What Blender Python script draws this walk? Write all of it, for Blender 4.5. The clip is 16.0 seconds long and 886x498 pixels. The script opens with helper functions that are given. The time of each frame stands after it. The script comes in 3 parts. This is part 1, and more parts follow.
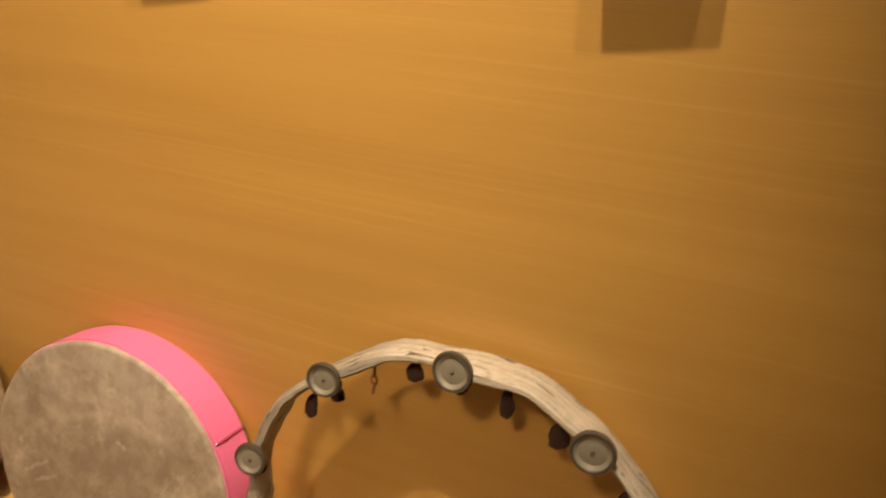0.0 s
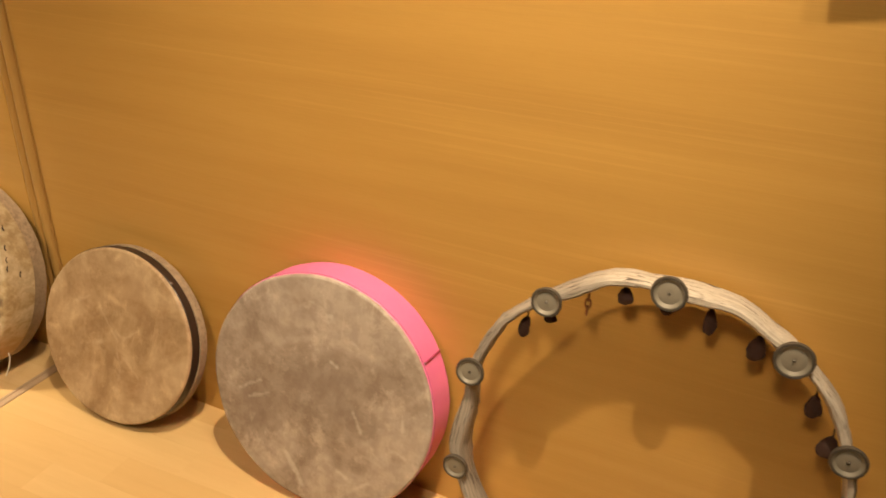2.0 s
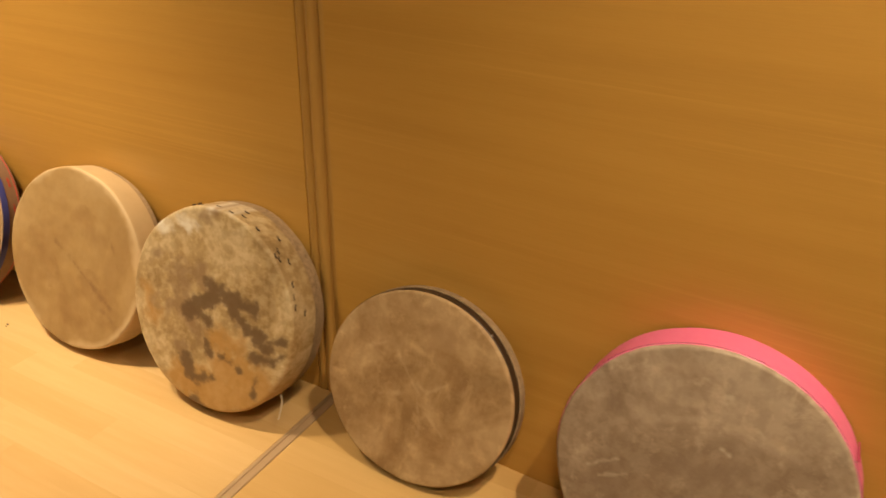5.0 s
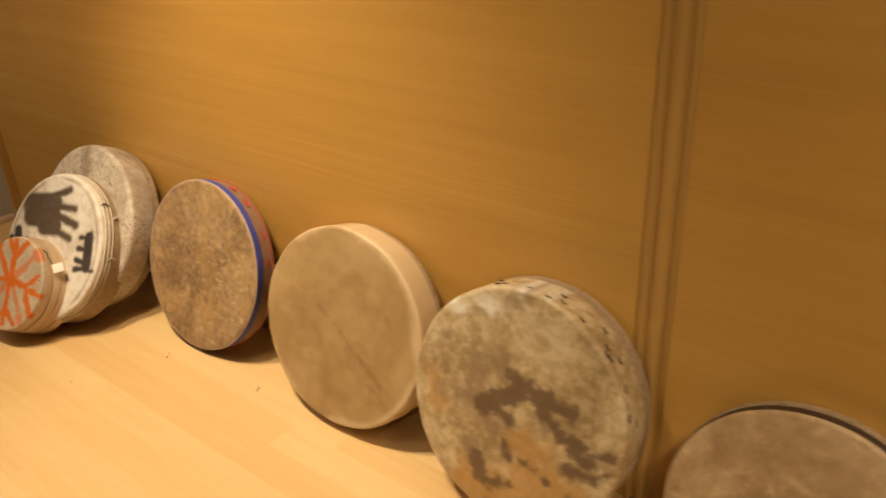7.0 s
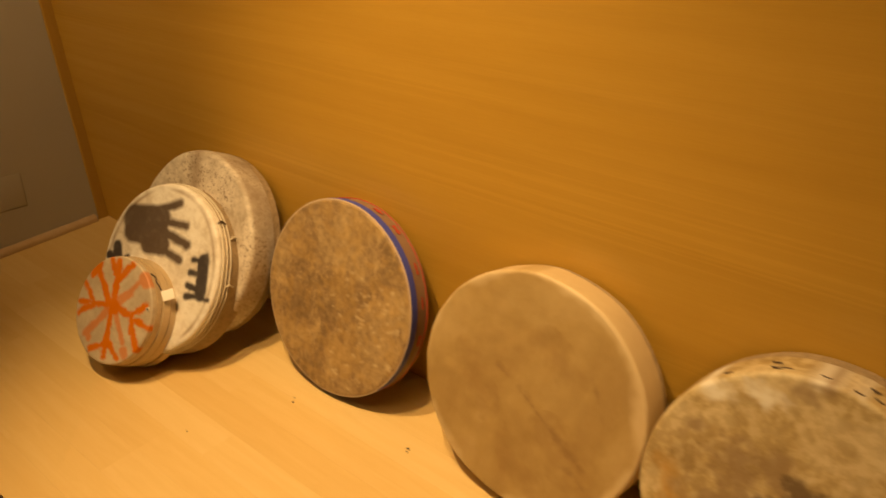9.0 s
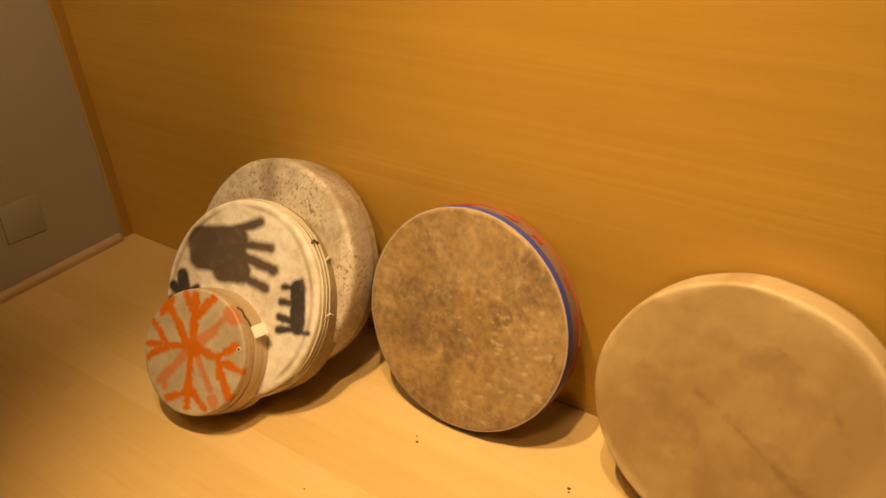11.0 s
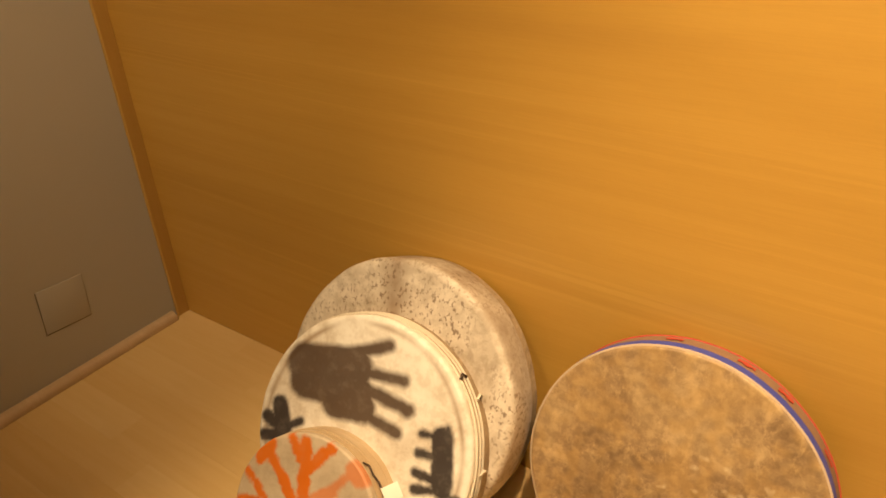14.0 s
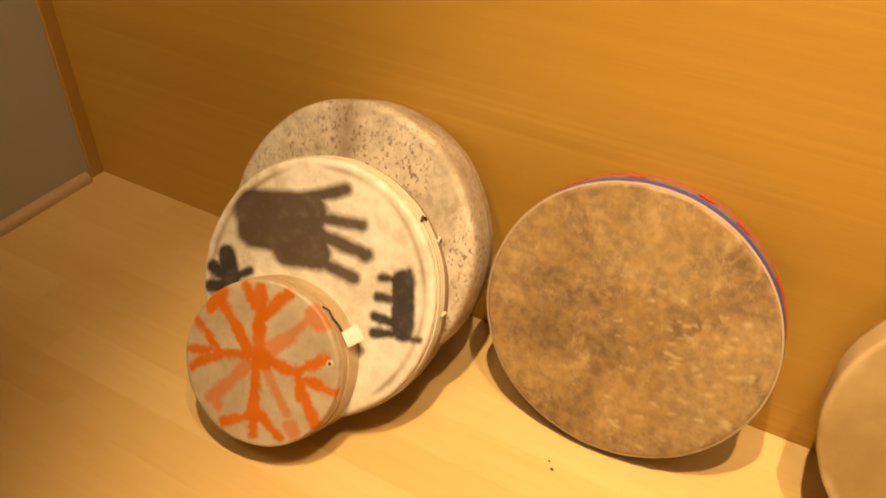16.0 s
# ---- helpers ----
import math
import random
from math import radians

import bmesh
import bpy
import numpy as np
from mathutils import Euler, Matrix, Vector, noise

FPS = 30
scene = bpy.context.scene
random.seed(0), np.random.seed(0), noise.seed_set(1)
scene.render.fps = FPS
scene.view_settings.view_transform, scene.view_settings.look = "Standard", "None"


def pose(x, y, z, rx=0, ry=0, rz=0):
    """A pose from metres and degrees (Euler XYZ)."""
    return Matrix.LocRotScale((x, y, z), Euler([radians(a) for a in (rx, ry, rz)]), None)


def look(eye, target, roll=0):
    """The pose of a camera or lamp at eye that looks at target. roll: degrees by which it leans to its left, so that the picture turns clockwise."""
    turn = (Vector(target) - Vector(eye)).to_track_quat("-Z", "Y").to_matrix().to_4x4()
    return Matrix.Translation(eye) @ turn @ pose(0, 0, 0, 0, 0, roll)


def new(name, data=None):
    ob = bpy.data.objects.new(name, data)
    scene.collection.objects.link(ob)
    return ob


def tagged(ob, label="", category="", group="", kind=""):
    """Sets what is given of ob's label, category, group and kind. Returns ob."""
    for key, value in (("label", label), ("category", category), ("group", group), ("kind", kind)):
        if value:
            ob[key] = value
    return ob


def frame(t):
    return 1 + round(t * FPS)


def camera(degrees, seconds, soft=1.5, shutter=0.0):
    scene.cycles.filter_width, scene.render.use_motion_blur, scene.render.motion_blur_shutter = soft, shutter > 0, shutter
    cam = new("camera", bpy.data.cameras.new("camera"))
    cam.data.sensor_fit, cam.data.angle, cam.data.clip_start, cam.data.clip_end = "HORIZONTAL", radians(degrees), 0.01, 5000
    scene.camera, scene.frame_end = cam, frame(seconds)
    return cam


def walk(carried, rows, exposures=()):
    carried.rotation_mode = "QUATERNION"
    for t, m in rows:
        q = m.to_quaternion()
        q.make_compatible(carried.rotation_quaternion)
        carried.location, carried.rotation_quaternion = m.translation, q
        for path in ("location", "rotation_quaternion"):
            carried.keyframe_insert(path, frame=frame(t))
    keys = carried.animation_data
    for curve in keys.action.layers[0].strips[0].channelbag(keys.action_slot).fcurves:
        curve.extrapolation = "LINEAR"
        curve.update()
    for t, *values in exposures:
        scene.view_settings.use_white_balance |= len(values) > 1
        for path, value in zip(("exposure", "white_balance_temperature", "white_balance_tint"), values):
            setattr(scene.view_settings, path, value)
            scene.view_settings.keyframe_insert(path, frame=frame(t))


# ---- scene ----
cam = camera(59.6, 16.0, soft=1.6, shutter=0.5)
PATH = [
    (0, (3.309, -0.693, 0.873), (2.642, 1.008, 0.06), 1.7),
    (0.5, (3.276, -0.746, 0.876), (2.588, 0.923, 0.013), 1.6),
    (1, (3.234, -0.82, 0.888), (2.542, 0.834, 0.002), 1.5),
    (1.5, (3.2, -0.888, 0.901), (2.502, 0.755, 0.001), 1.1),
    (2, (3.16, -0.903, 0.891), (2.459, 0.749, 0.008), 1.6),
    (2.5, (3.086, -0.84, 0.884), (2.355, 0.809, 0.02), 1.6),
    (3, (3.027, -0.786, 0.868), (2.102, 0.761, 0.001), 0.3),
    (3.2, (3.007, -0.775, 0.872), (2.028, 0.717, -0.031), -0.5),
    (5.3, (2.65, -0.931, 0.892), (1.813, 0.642, -0.018), 1.2),
    (5.5, (2.618, -0.908, 0.883), (1.717, 0.636, -0.014), 0.7),
    (6, (2.529, -0.847, 0.899), (1.44, 0.571, 0.003), -1.1),
    (6.5, (2.456, -0.822, 0.905), (1.317, 0.551, 0.0), -2.1),
    (7, (2.319, -0.866, 0.906), (1.189, 0.513, 0.0), -2.6),
    (7.5, (2.203, -0.925, 0.919), (1.084, 0.454, 0.0), -3.3),
    (8, (2.156, -0.943, 0.909), (1.035, 0.417, -0.037), -2.9),
    (8.5, (2.066, -0.905, 0.899), (0.937, 0.44, -0.059), -2.0),
    (9, (1.95, -0.827, 0.898), (0.785, 0.486, -0.061), -2.3),
    (9.2, (1.886, -0.843, 0.911), (0.753, 0.488, -0.062), -1.1),
    (11.3, (1.576, -0.867, 0.875), (0.535, 0.491, -0.161), -4.7),
    (11.5, (1.55, -0.873, 0.881), (0.53, 0.489, -0.17), -3.6),
    (12, (1.485, -0.84, 0.885), (0.477, 0.526, -0.173), -2.6),
    (12.5, (1.401, -0.781, 0.89), (0.387, 0.588, -0.158), -1.6),
    (13, (1.328, -0.722, 0.878), (0.232, 0.588, -0.162), -1.9),
    (13.5, (1.293, -0.704, 0.884), (0.185, 0.61, -0.138), -2.5),
    (14, (1.23, -0.728, 0.885), (0.181, 0.639, -0.13), -3.7),
    (14.5, (1.19, -0.749, 0.885), (0.237, 0.681, -0.137), -2.8),
    (15, (1.167, -0.776, 0.861), (0.337, 0.694, -0.213), -0.7),
    (15.5, (1.162, -0.778, 0.838), (0.379, 0.636, -0.339), -0.1),
    (16, (1.17, -0.779, 0.822), (0.427, 0.592, -0.43), 1.2),
]
EXPOSURES = [
    (0.0, 0.11, 5080, 10), (0.5, 0.23, 5020, 10), (1.5, 0.43, 4750, 10), (2.0, 0.3, 5080, 10), (2.5, 0.3, 5050, 10), (3.0, 0.22, 5120, 10), (5.5, -0.35, 5650, 10), (6.0, -0.4, 5150, 10),
    (7.0, -0.36, 5250, 10), (8.5, -0.55, 7350, 10), (9.0, -0.64, 7800, 10), (11.5, -0.42, 7000, 10), (12.0, -0.38, 7300, 10), (12.5, -0.25, 7100, 10), (13.5, -0.1, 6800, 10), (14.0, -0.08, 6100, 10),
    (15.0, -0.1, 5850, 10), (16.0, -0.13, 6750, 10),
]
walk(cam, [(t, look(eye, target, roll)) for t, eye, target, roll in PATH], EXPOSURES)

# ---------------------------------------------------------------- light
world = bpy.data.worlds.new("room_air")
scene.world = world
world.use_nodes = True
world.node_tree.nodes["Background"].inputs[0].default_value = (1.0, 0.72, 0.45, 1)
world.node_tree.nodes["Background"].inputs[1].default_value = 0.01
WARM = (1.0, 0.68, 0.34)
LEDGE_FRONT = -0.628
GROUND = -0.45


def spot(x, y, z, tx, ty, tz, watts, size=70, blend=0.8, radius=0.025):
    data = bpy.data.lights.new("ceiling_spot", "SPOT")
    data.energy, data.color, data.spot_size, data.spot_blend, data.shadow_soft_size = watts, WARM, radians(size), blend, radius
    lamp = new("ceiling_spot", data)
    lamp.matrix_world = look((x, y, z), (tx, ty, tz))
    return lamp


spot(1.02, -0.62, 2.05, 1.20, -0.30, 0.0, 198, 53, 1.0, 0.02)
spot(1.34, -0.60, 2.05, 1.38, -0.28, 0.0, 140, 56, 1.0, 0.02)
# two soft washes, added only to brighten the upper west panel
spot(0.72, -1.15, 2.05, 0.36, 0.00, 1.04, 146, 70, 1.0, 0.14)
spot(1.50, -1.25, 2.05, 1.42, 0.00, 0.98, 108, 54, 1.0, 0.14)
spot(3.10, -0.58, 2.05, 2.72, -0.18, 0.15, 128, 60, 1.0, 0.016)
spot(3.33, -0.58, 2.05, 2.78, -0.18, 0.15, 38, 60, 1.0, 0.016)
# added wash that fills the east panel, blurred to leave no hard shadow
spot(2.95, -1.55, 2.05, 2.62, -0.02, 0.66, 148, 54, 1.0, 0.16)

# broad soft fill added under the ceiling; no such lamp is known there
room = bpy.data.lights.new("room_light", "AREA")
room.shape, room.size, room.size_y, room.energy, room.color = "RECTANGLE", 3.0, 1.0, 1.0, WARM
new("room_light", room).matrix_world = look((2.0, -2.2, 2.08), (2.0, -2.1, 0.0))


# ---------------------------------------------------------------- materials
def material(name):
    mat = bpy.data.materials.new(name)
    mat.use_nodes = True
    nt = mat.node_tree
    return mat, nt, nt.nodes["Principled BSDF"]


def add(nt, kind, **values):
    node = nt.nodes.new(kind)
    for key, value in values.items():
        if key in node.inputs:
            node.inputs[key].default_value = value
    return node


def noise_node(nt, vector, scale, detail=6.0, rough=0.6, distort=0.0):
    n = nt.nodes.new("ShaderNodeTexNoise")
    n.inputs["Scale"].default_value, n.inputs["Detail"].default_value = scale, detail
    n.inputs["Roughness"].default_value, n.inputs["Distortion"].default_value = rough, distort
    nt.links.new(vector, n.inputs["Vector"])
    return n.outputs["Fac"]


def stretch(nt, vector, sx, sy, sz):
    m = nt.nodes.new("ShaderNodeVectorMath")
    m.operation = "MULTIPLY"
    m.inputs[1].default_value = (sx, sy, sz)
    nt.links.new(vector, m.inputs[0])
    return m.outputs[0]


def ramp(nt, fac, *stops):
    r = nt.nodes.new("ShaderNodeValToRGB")
    while len(r.color_ramp.elements) < len(stops):
        r.color_ramp.elements.new(0.5)
    for e, (p, c) in zip(r.color_ramp.elements, stops):
        e.position, e.color = p, (*c, 1) if len(c) == 3 else c
    nt.links.new(fac, r.inputs[0])
    return r.outputs[0]


def mix(nt, fac, a, b, kind="MIX"):
    m = nt.nodes.new("ShaderNodeMix")
    m.data_type, m.blend_type = "RGBA", kind
    for value, slot in ((fac, 0), (a, 6), (b, 7)):
        if isinstance(value, (int, float)):
            m.inputs[slot].default_value = value
        elif isinstance(value, tuple):
            m.inputs[slot].default_value = (*value, 1)
        else:
            nt.links.new(value, m.inputs[slot])
    return m.outputs[2]


def value(nt, op, a, b=0.0):
    m = nt.nodes.new("ShaderNodeMath")
    m.operation = op
    for v, slot in ((a, 0), (b, 1)):
        if isinstance(v, (int, float)):
            m.inputs[slot].default_value = v
        else:
            nt.links.new(v, m.inputs[slot])
    return m.outputs[0]


def bump(nt, bsdf, height, strength, distance=0.002):
    b = nt.nodes.new("ShaderNodeBump")
    b.inputs["Strength"].default_value, b.inputs["Distance"].default_value = strength, distance
    nt.links.new(height, b.inputs["Height"])
    nt.links.new(b.outputs[0], bsdf.inputs["Normal"])


def coords(nt, kind="Object"):
    return nt.nodes.new("ShaderNodeTexCoord").outputs[kind]


def object_random(nt):
    return nt.nodes.new("ShaderNodeObjectInfo").outputs["Random"]


def veneer(name, dark, mid, light, along="x", rough=0.38, grain=1.0):
    """Wood with its grain along one axis: fine pores, broad bands and faint cathedral figure."""
    mat, nt, bsdf = material(name)
    co = coords(nt)
    sx, sy, sz = {"x": (1.0, 14.0, 14.0), "y": (14.0, 1.0, 14.0), "z": (14.0, 14.0, 1.0)}[along]
    shift = nt.nodes.new("ShaderNodeVectorMath")
    shift.operation = "ADD"
    rnd = value(nt, "MULTIPLY", object_random(nt), 17.0)
    nt.links.new(co, shift.inputs[0])
    nt.links.new(rnd, shift.inputs[1])
    v = shift.outputs[0]
    broad = noise_node(nt, stretch(nt, v, sx * 0.7, sy * 0.30, sz * 0.30), 1.0, 3, 0.5, 0.3)
    bands = noise_node(nt, stretch(nt, v, sx * 0.9, sy * 1.7, sz * 1.7), 1.5, 4, 0.55, 0.25)
    lines = noise_node(nt, stretch(nt, v, sx * 0.8, sy * 7.0, sz * 7.0), 1.6, 3, 0.6, 0.15)
    where = noise_node(nt, stretch(nt, v, sx * 0.6, sy * 0.5, sz * 0.5), 1.7, 2, 0.5)
    pores = noise_node(nt, stretch(nt, v, sx * 6.0, sy * 12.0, sz * 12.0), 4.0, 4, 0.7)
    base = ramp(nt, broad, (0.3, dark), (0.5, mid), (0.7, light))
    base = mix(nt, 0.28 * grain, base, ramp(nt, bands, (0.3, dark), (0.5, mid), (0.7, light)))
    pale = value(nt, "MULTIPLY", ramp(nt, lines, (0.52, (0, 0, 0)), (0.64, (1, 1, 1))), ramp(nt, where, (0.42, (0, 0, 0)), (0.62, (1, 1, 1))))
    base = mix(nt, value(nt, "MULTIPLY", pale, 0.20 * grain), base, tuple(min(0.8, 1.18 * c) for c in light))
    base = mix(nt, 0.06 * grain, base, ramp(nt, pores, (0.38, tuple(0.65 * c for c in dark)), (0.6, light)), "MIX")
    nt.links.new(base, bsdf.inputs["Base Color"])
    nt.links.new(ramp(nt, bands, (0.3, (rough + 0.1,) * 3), (0.7, (rough - 0.06,) * 3)), bsdf.inputs["Roughness"])
    bump(nt, bsdf, pores, 0.04, 0.0004)
    return mat


def plank_wood(name, dark, mid, light):
    """Lacquered staves, each with a tone of its own."""
    mat, nt, bsdf = material(name)
    co = coords(nt)
    rnd = object_random(nt)
    shift = nt.nodes.new("ShaderNodeVectorMath")
    shift.operation = "ADD"
    nt.links.new(co, shift.inputs[0])
    nt.links.new(value(nt, "MULTIPLY", rnd, 31.0), shift.inputs[1])
    v = shift.outputs[0]
    fibre = noise_node(nt, stretch(nt, v, 2.0, 26.0, 26.0), 2.5, 6, 0.6, 0.5)
    blot = noise_node(nt, coords(nt, "Generated"), 2.0, 3)
    base = mix(nt, 0.55, ramp(nt, fibre, (0.3, dark), (0.5, mid), (0.7, light)), mid)
    base = mix(nt, 0.42, base, ramp(nt, rnd, (0.0, dark), (0.5, mid), (1.0, light)))
    base = mix(nt, value(nt, "MULTIPLY", blot, 0.25), base, dark)
    nt.links.new(base, bsdf.inputs["Base Color"])
    nt.links.new(ramp(nt, fibre, (0.3, (0.42,) * 3), (0.7, (0.32,) * 3)), bsdf.inputs["Roughness"])
    bump(nt, bsdf, fibre, 0.08, 0.0005)
    return mat


def plaster(name, colour):
    mat, nt, bsdf = material(name)
    co = coords(nt)
    a, b = noise_node(nt, co, 3.0, 4), noise_node(nt, co, 90.0, 4, 0.6)
    base = mix(nt, value(nt, "MULTIPLY", a, 0.3), colour, tuple(0.8 * c for c in colour))
    nt.links.new(base, bsdf.inputs["Base Color"])
    bsdf.inputs["Roughness"].default_value = 0.8
    bump(nt, bsdf, b, 0.15, 0.001)
    return mat


def rawhide(name, dark, mid, light, blotch=9.0, mottle=0.6, speck=0.0, speck_colour=(0.08, 0.05, 0.03), streak=0.0, rough=0.55, paints=(), fleck=6.0):
    """Stretched skin: clouds, fine mottling, pale scuffs, dark pores; paints are (attribute, colour, strength)."""
    mat, nt, bsdf = material(name)
    co = coords(nt)
    cloud = noise_node(nt, co, blotch, 5, 0.6, 0.6)
    fine = noise_node(nt, co, blotch * fleck, 5, 0.62, 0.15)
    veins = noise_node(nt, stretch(nt, co, 3.0, 1.0, 1.0), blotch * 3, 6, 0.75, 1.2)
    base = ramp(nt, cloud, (0.40, dark), (0.5, mid), (0.60, light))
    base = mix(nt, mottle, base, ramp(nt, fine, (0.42, dark), (0.5, mid), (0.58, light)))
    base = mix(nt, 0.25, base, ramp(nt, veins, (0.45, mid), (0.72, light)))
    if streak:
        scuff = noise_node(nt, stretch(nt, co, 1.5, 1.0, 1.0), 26, 5, 0.72, 0.3)
        base = mix(nt, value(nt, "MULTIPLY", ramp(nt, scuff, (0.53, (0, 0, 0)), (0.67, (1, 1, 1))), streak), base, tuple(min(0.9, 1.45 * c) for c in light))
    if speck:
        dots = noise_node(nt, stretch(nt, co, 1.0, 0.7, 1.0), 240.0, 2, 0.5)
        where = noise_node(nt, co, 12.0, 3)
        f = value(nt, "MULTIPLY", ramp(nt, dots, (0.56, (0, 0, 0)), (0.62, (1, 1, 1))), ramp(nt, where, (0.4, (0, 0, 0)), (0.6, (1, 1, 1))))
        base = mix(nt, value(nt, "MULTIPLY", f, speck), base, speck_colour)
    for attribute, colour, strength in paints:
        at = nt.nodes.new("ShaderNodeAttribute")
        at.attribute_name = attribute
        wear = value(nt, "MULTIPLY", at.outputs["Fac"], ramp(nt, fine, (0.36, (0.94,) * 3), (0.50, (1, 1, 1))))
        base = mix(nt, value(nt, "MULTIPLY", wear, strength), base, colour)
    nt.links.new(base, bsdf.inputs["Base Color"])
    nt.links.new(ramp(nt, fine, (0.3, (rough + 0.12,) * 3), (0.7, (rough - 0.1,) * 3)), bsdf.inputs["Roughness"])
    bump(nt, bsdf, veins, 0.18, 0.0012)
    return mat


def coated(name, colour, rough=0.5, wear=0.15, metal=0.0, scale=60.0):
    mat, nt, bsdf = material(name)
    co = coords(nt)
    a, b = noise_node(nt, co, scale * 0.2, 4), noise_node(nt, co, scale, 5, 0.7)
    base = mix(nt, value(nt, "MULTIPLY", a, wear), colour, tuple(0.55 * c for c in colour))
    base = mix(nt, value(nt, "MULTIPLY", b, wear * 0.8), base, tuple(min(0.9, 1.35 * c + 0.01) for c in colour))
    nt.links.new(base, bsdf.inputs["Base Color"])
    nt.links.new(ramp(nt, b, (0.3, (rough + 0.1,) * 3), (0.7, (max(0.05, rough - 0.1),) * 3)), bsdf.inputs["Roughness"])
    bsdf.inputs["Metallic"].default_value = metal
    bump(nt, bsdf, b, 0.15, 0.001)
    return mat


def weathered(name, dark, light, bark=False):
    mat, nt, bsdf = material(name)
    co = coords(nt)
    fibre = noise_node(nt, co, 85.0, 6, 0.75, 0.2)
    patch = ramp(nt, noise_node(nt, co, 9.0, 4), (0.42, (0, 0, 0)), (0.62, (1, 1, 1)))
    base = ramp(nt, fibre, (0.30, dark), (0.50, tuple(0.8 * c for c in light)), (0.72, tuple(1.15 * c for c in light)))
    base = mix(nt, value(nt, "MULTIPLY", patch, 0.5), base, tuple(0.6 * c for c in light))
    if bark:
        parts = nt.nodes.new("ShaderNodeSeparateXYZ")
        nt.links.new(co, parts.inputs[0])
        torn = value(nt, "ADD", value(nt, "MULTIPLY", parts.outputs[0], -5.0), value(nt, "MULTIPLY", fibre, 0.8))
        base = mix(nt, ramp(nt, torn, (0.62, (0, 0, 0)), (1.10, (0.85, 0.85, 0.85))), base, (0.095, 0.066, 0.044))
        grain_at = nt.nodes.new("ShaderNodeCombineXYZ")
        for slot, key in ((0, "along"), (1, "across")):
            at = nt.nodes.new("ShaderNodeAttribute")
            at.attribute_name = key
            nt.links.new(at.outputs["Fac"], grain_at.inputs[slot])
        cracks = noise_node(nt, stretch(nt, grain_at.outputs[0], 26.0, 260.0, 1.0), 1.0, 3, 0.5, 0.6)
        silver = noise_node(nt, stretch(nt, grain_at.outputs[0], 9.0, 420.0, 1.0), 1.0, 4, 0.6, 0.3)
        base = mix(nt, 0.45, base, ramp(nt, silver, (0.36, tuple(0.5 * c for c in light)), (0.60, tuple(1.25 * c for c in light))))
        base = mix(nt, ramp(nt, cracks, (0.34, (0.9, 0.9, 0.9)), (0.39, (0, 0, 0))), base, (0.06, 0.04, 0.025))
    nt.links.new(base, bsdf.inputs["Base Color"])
    bsdf.inputs["Roughness"].default_value = 0.8
    bump(nt, bsdf, fibre, 0.5, 0.003)
    return mat


VENEER = veneer("oak_veneer", (0.435, 0.240, 0.040), (0.51, 0.294, 0.054), (0.57, 0.342, 0.074), "x")
BATTEN = veneer("oak_batten", (0.40, 0.23, 0.050), (0.46, 0.272, 0.063), (0.51, 0.315, 0.080), "z")
STRIP = veneer("ledge_strip_wood", (0.36, 0.24, 0.13), (0.46, 0.33, 0.20), (0.52, 0.40, 0.26), "y")
NOSING = veneer("nosing_wood", (0.48, 0.34, 0.20), (0.58, 0.43, 0.27), (0.64, 0.49, 0.32), "x")
PALE_STAVE = plank_wood("pale_stave", (0.60, 0.395, 0.15), (0.68, 0.482, 0.212), (0.75, 0.572, 0.295))
AMBER_STAVE = plank_wood("amber_stave", (0.55, 0.355, 0.125), (0.63, 0.43, 0.165), (0.69, 0.49, 0.21))
WHITE = plaster("white_wall_paint", (0.45, 0.432, 0.39))
# unseen room surfaces, coloured dark to hold down bounced light
CEILING = plaster("ceiling_paint", (0.26, 0.24, 0.21))
ROOM_PAINT = plaster("room_wall_paint", (0.16, 0.13, 0.10))
JOINT = coated("dark_joint", (0.05, 0.03, 0.015), 0.8)
ROOM_FLOOR = plank_wood("room_floor_wood", (0.28, 0.17, 0.08), (0.34, 0.21, 0.10), (0.38, 0.25, 0.13))


# ---------------------------------------------------------------- mesh helpers
def mesh_object(name, bm, mat, smooth=False):
    bmesh.ops.recalc_face_normals(bm, faces=bm.faces)
    data = bpy.data.meshes.new(name)
    bm.to_mesh(data)
    bm.free()
    data.materials.append(mat)
    if smooth:
        data.shade_smooth()
        data.set_sharp_from_angle(angle=radians(40))
    return new(name, data)


def part(name, bm, mat, parent, label="", smooth=True):
    ob = mesh_object(name, bm, mat, smooth)
    ob.parent = parent
    if label:
        tagged(ob, label)
    return ob


def box(x0, x1, y0, y1, z0, z1, bevel=0.0, segments=2):
    bm = bmesh.new()
    bmesh.ops.create_cube(bm, size=1, matrix=Matrix.Translation(((x0 + x1) / 2, (y0 + y1) / 2, (z0 + z1) / 2)) @ Matrix.Diagonal((x1 - x0, y1 - y0, z1 - z0, 1)))
    if bevel:
        bmesh.ops.bevel(bm, geom=bm.edges[:], offset=bevel, segments=segments, affect="EDGES", profile=0.6)
    return bm


def sweep(profile, start, end, up=(0, 0, 1)):
    """A straight moulding: the profile (side, up) carried from start to end."""
    bm = bmesh.new()
    a, b, up = Vector(start), Vector(end), Vector(up)
    side = (b - a).normalized().cross(up)
    rows = [[bm.verts.new(p + side * s + up * h) for s, h in profile] for p in (a, b)]
    n = len(profile)
    for i in range(n):
        bm.faces.new((rows[0][i], rows[0][(i + 1) % n], rows[1][(i + 1) % n], rows[1][i]))
    bm.faces.new(rows[0])
    bm.faces.new(rows[1])
    return bm


def rounded_bead(width, height, steps=8, base=0.0):
    """Half-oval profile of a moulding."""
    return [(base + width / 2 - width / 2 * math.cos(math.pi * i / steps), height * math.sin(math.pi * i / steps)) for i in range(steps + 1)]


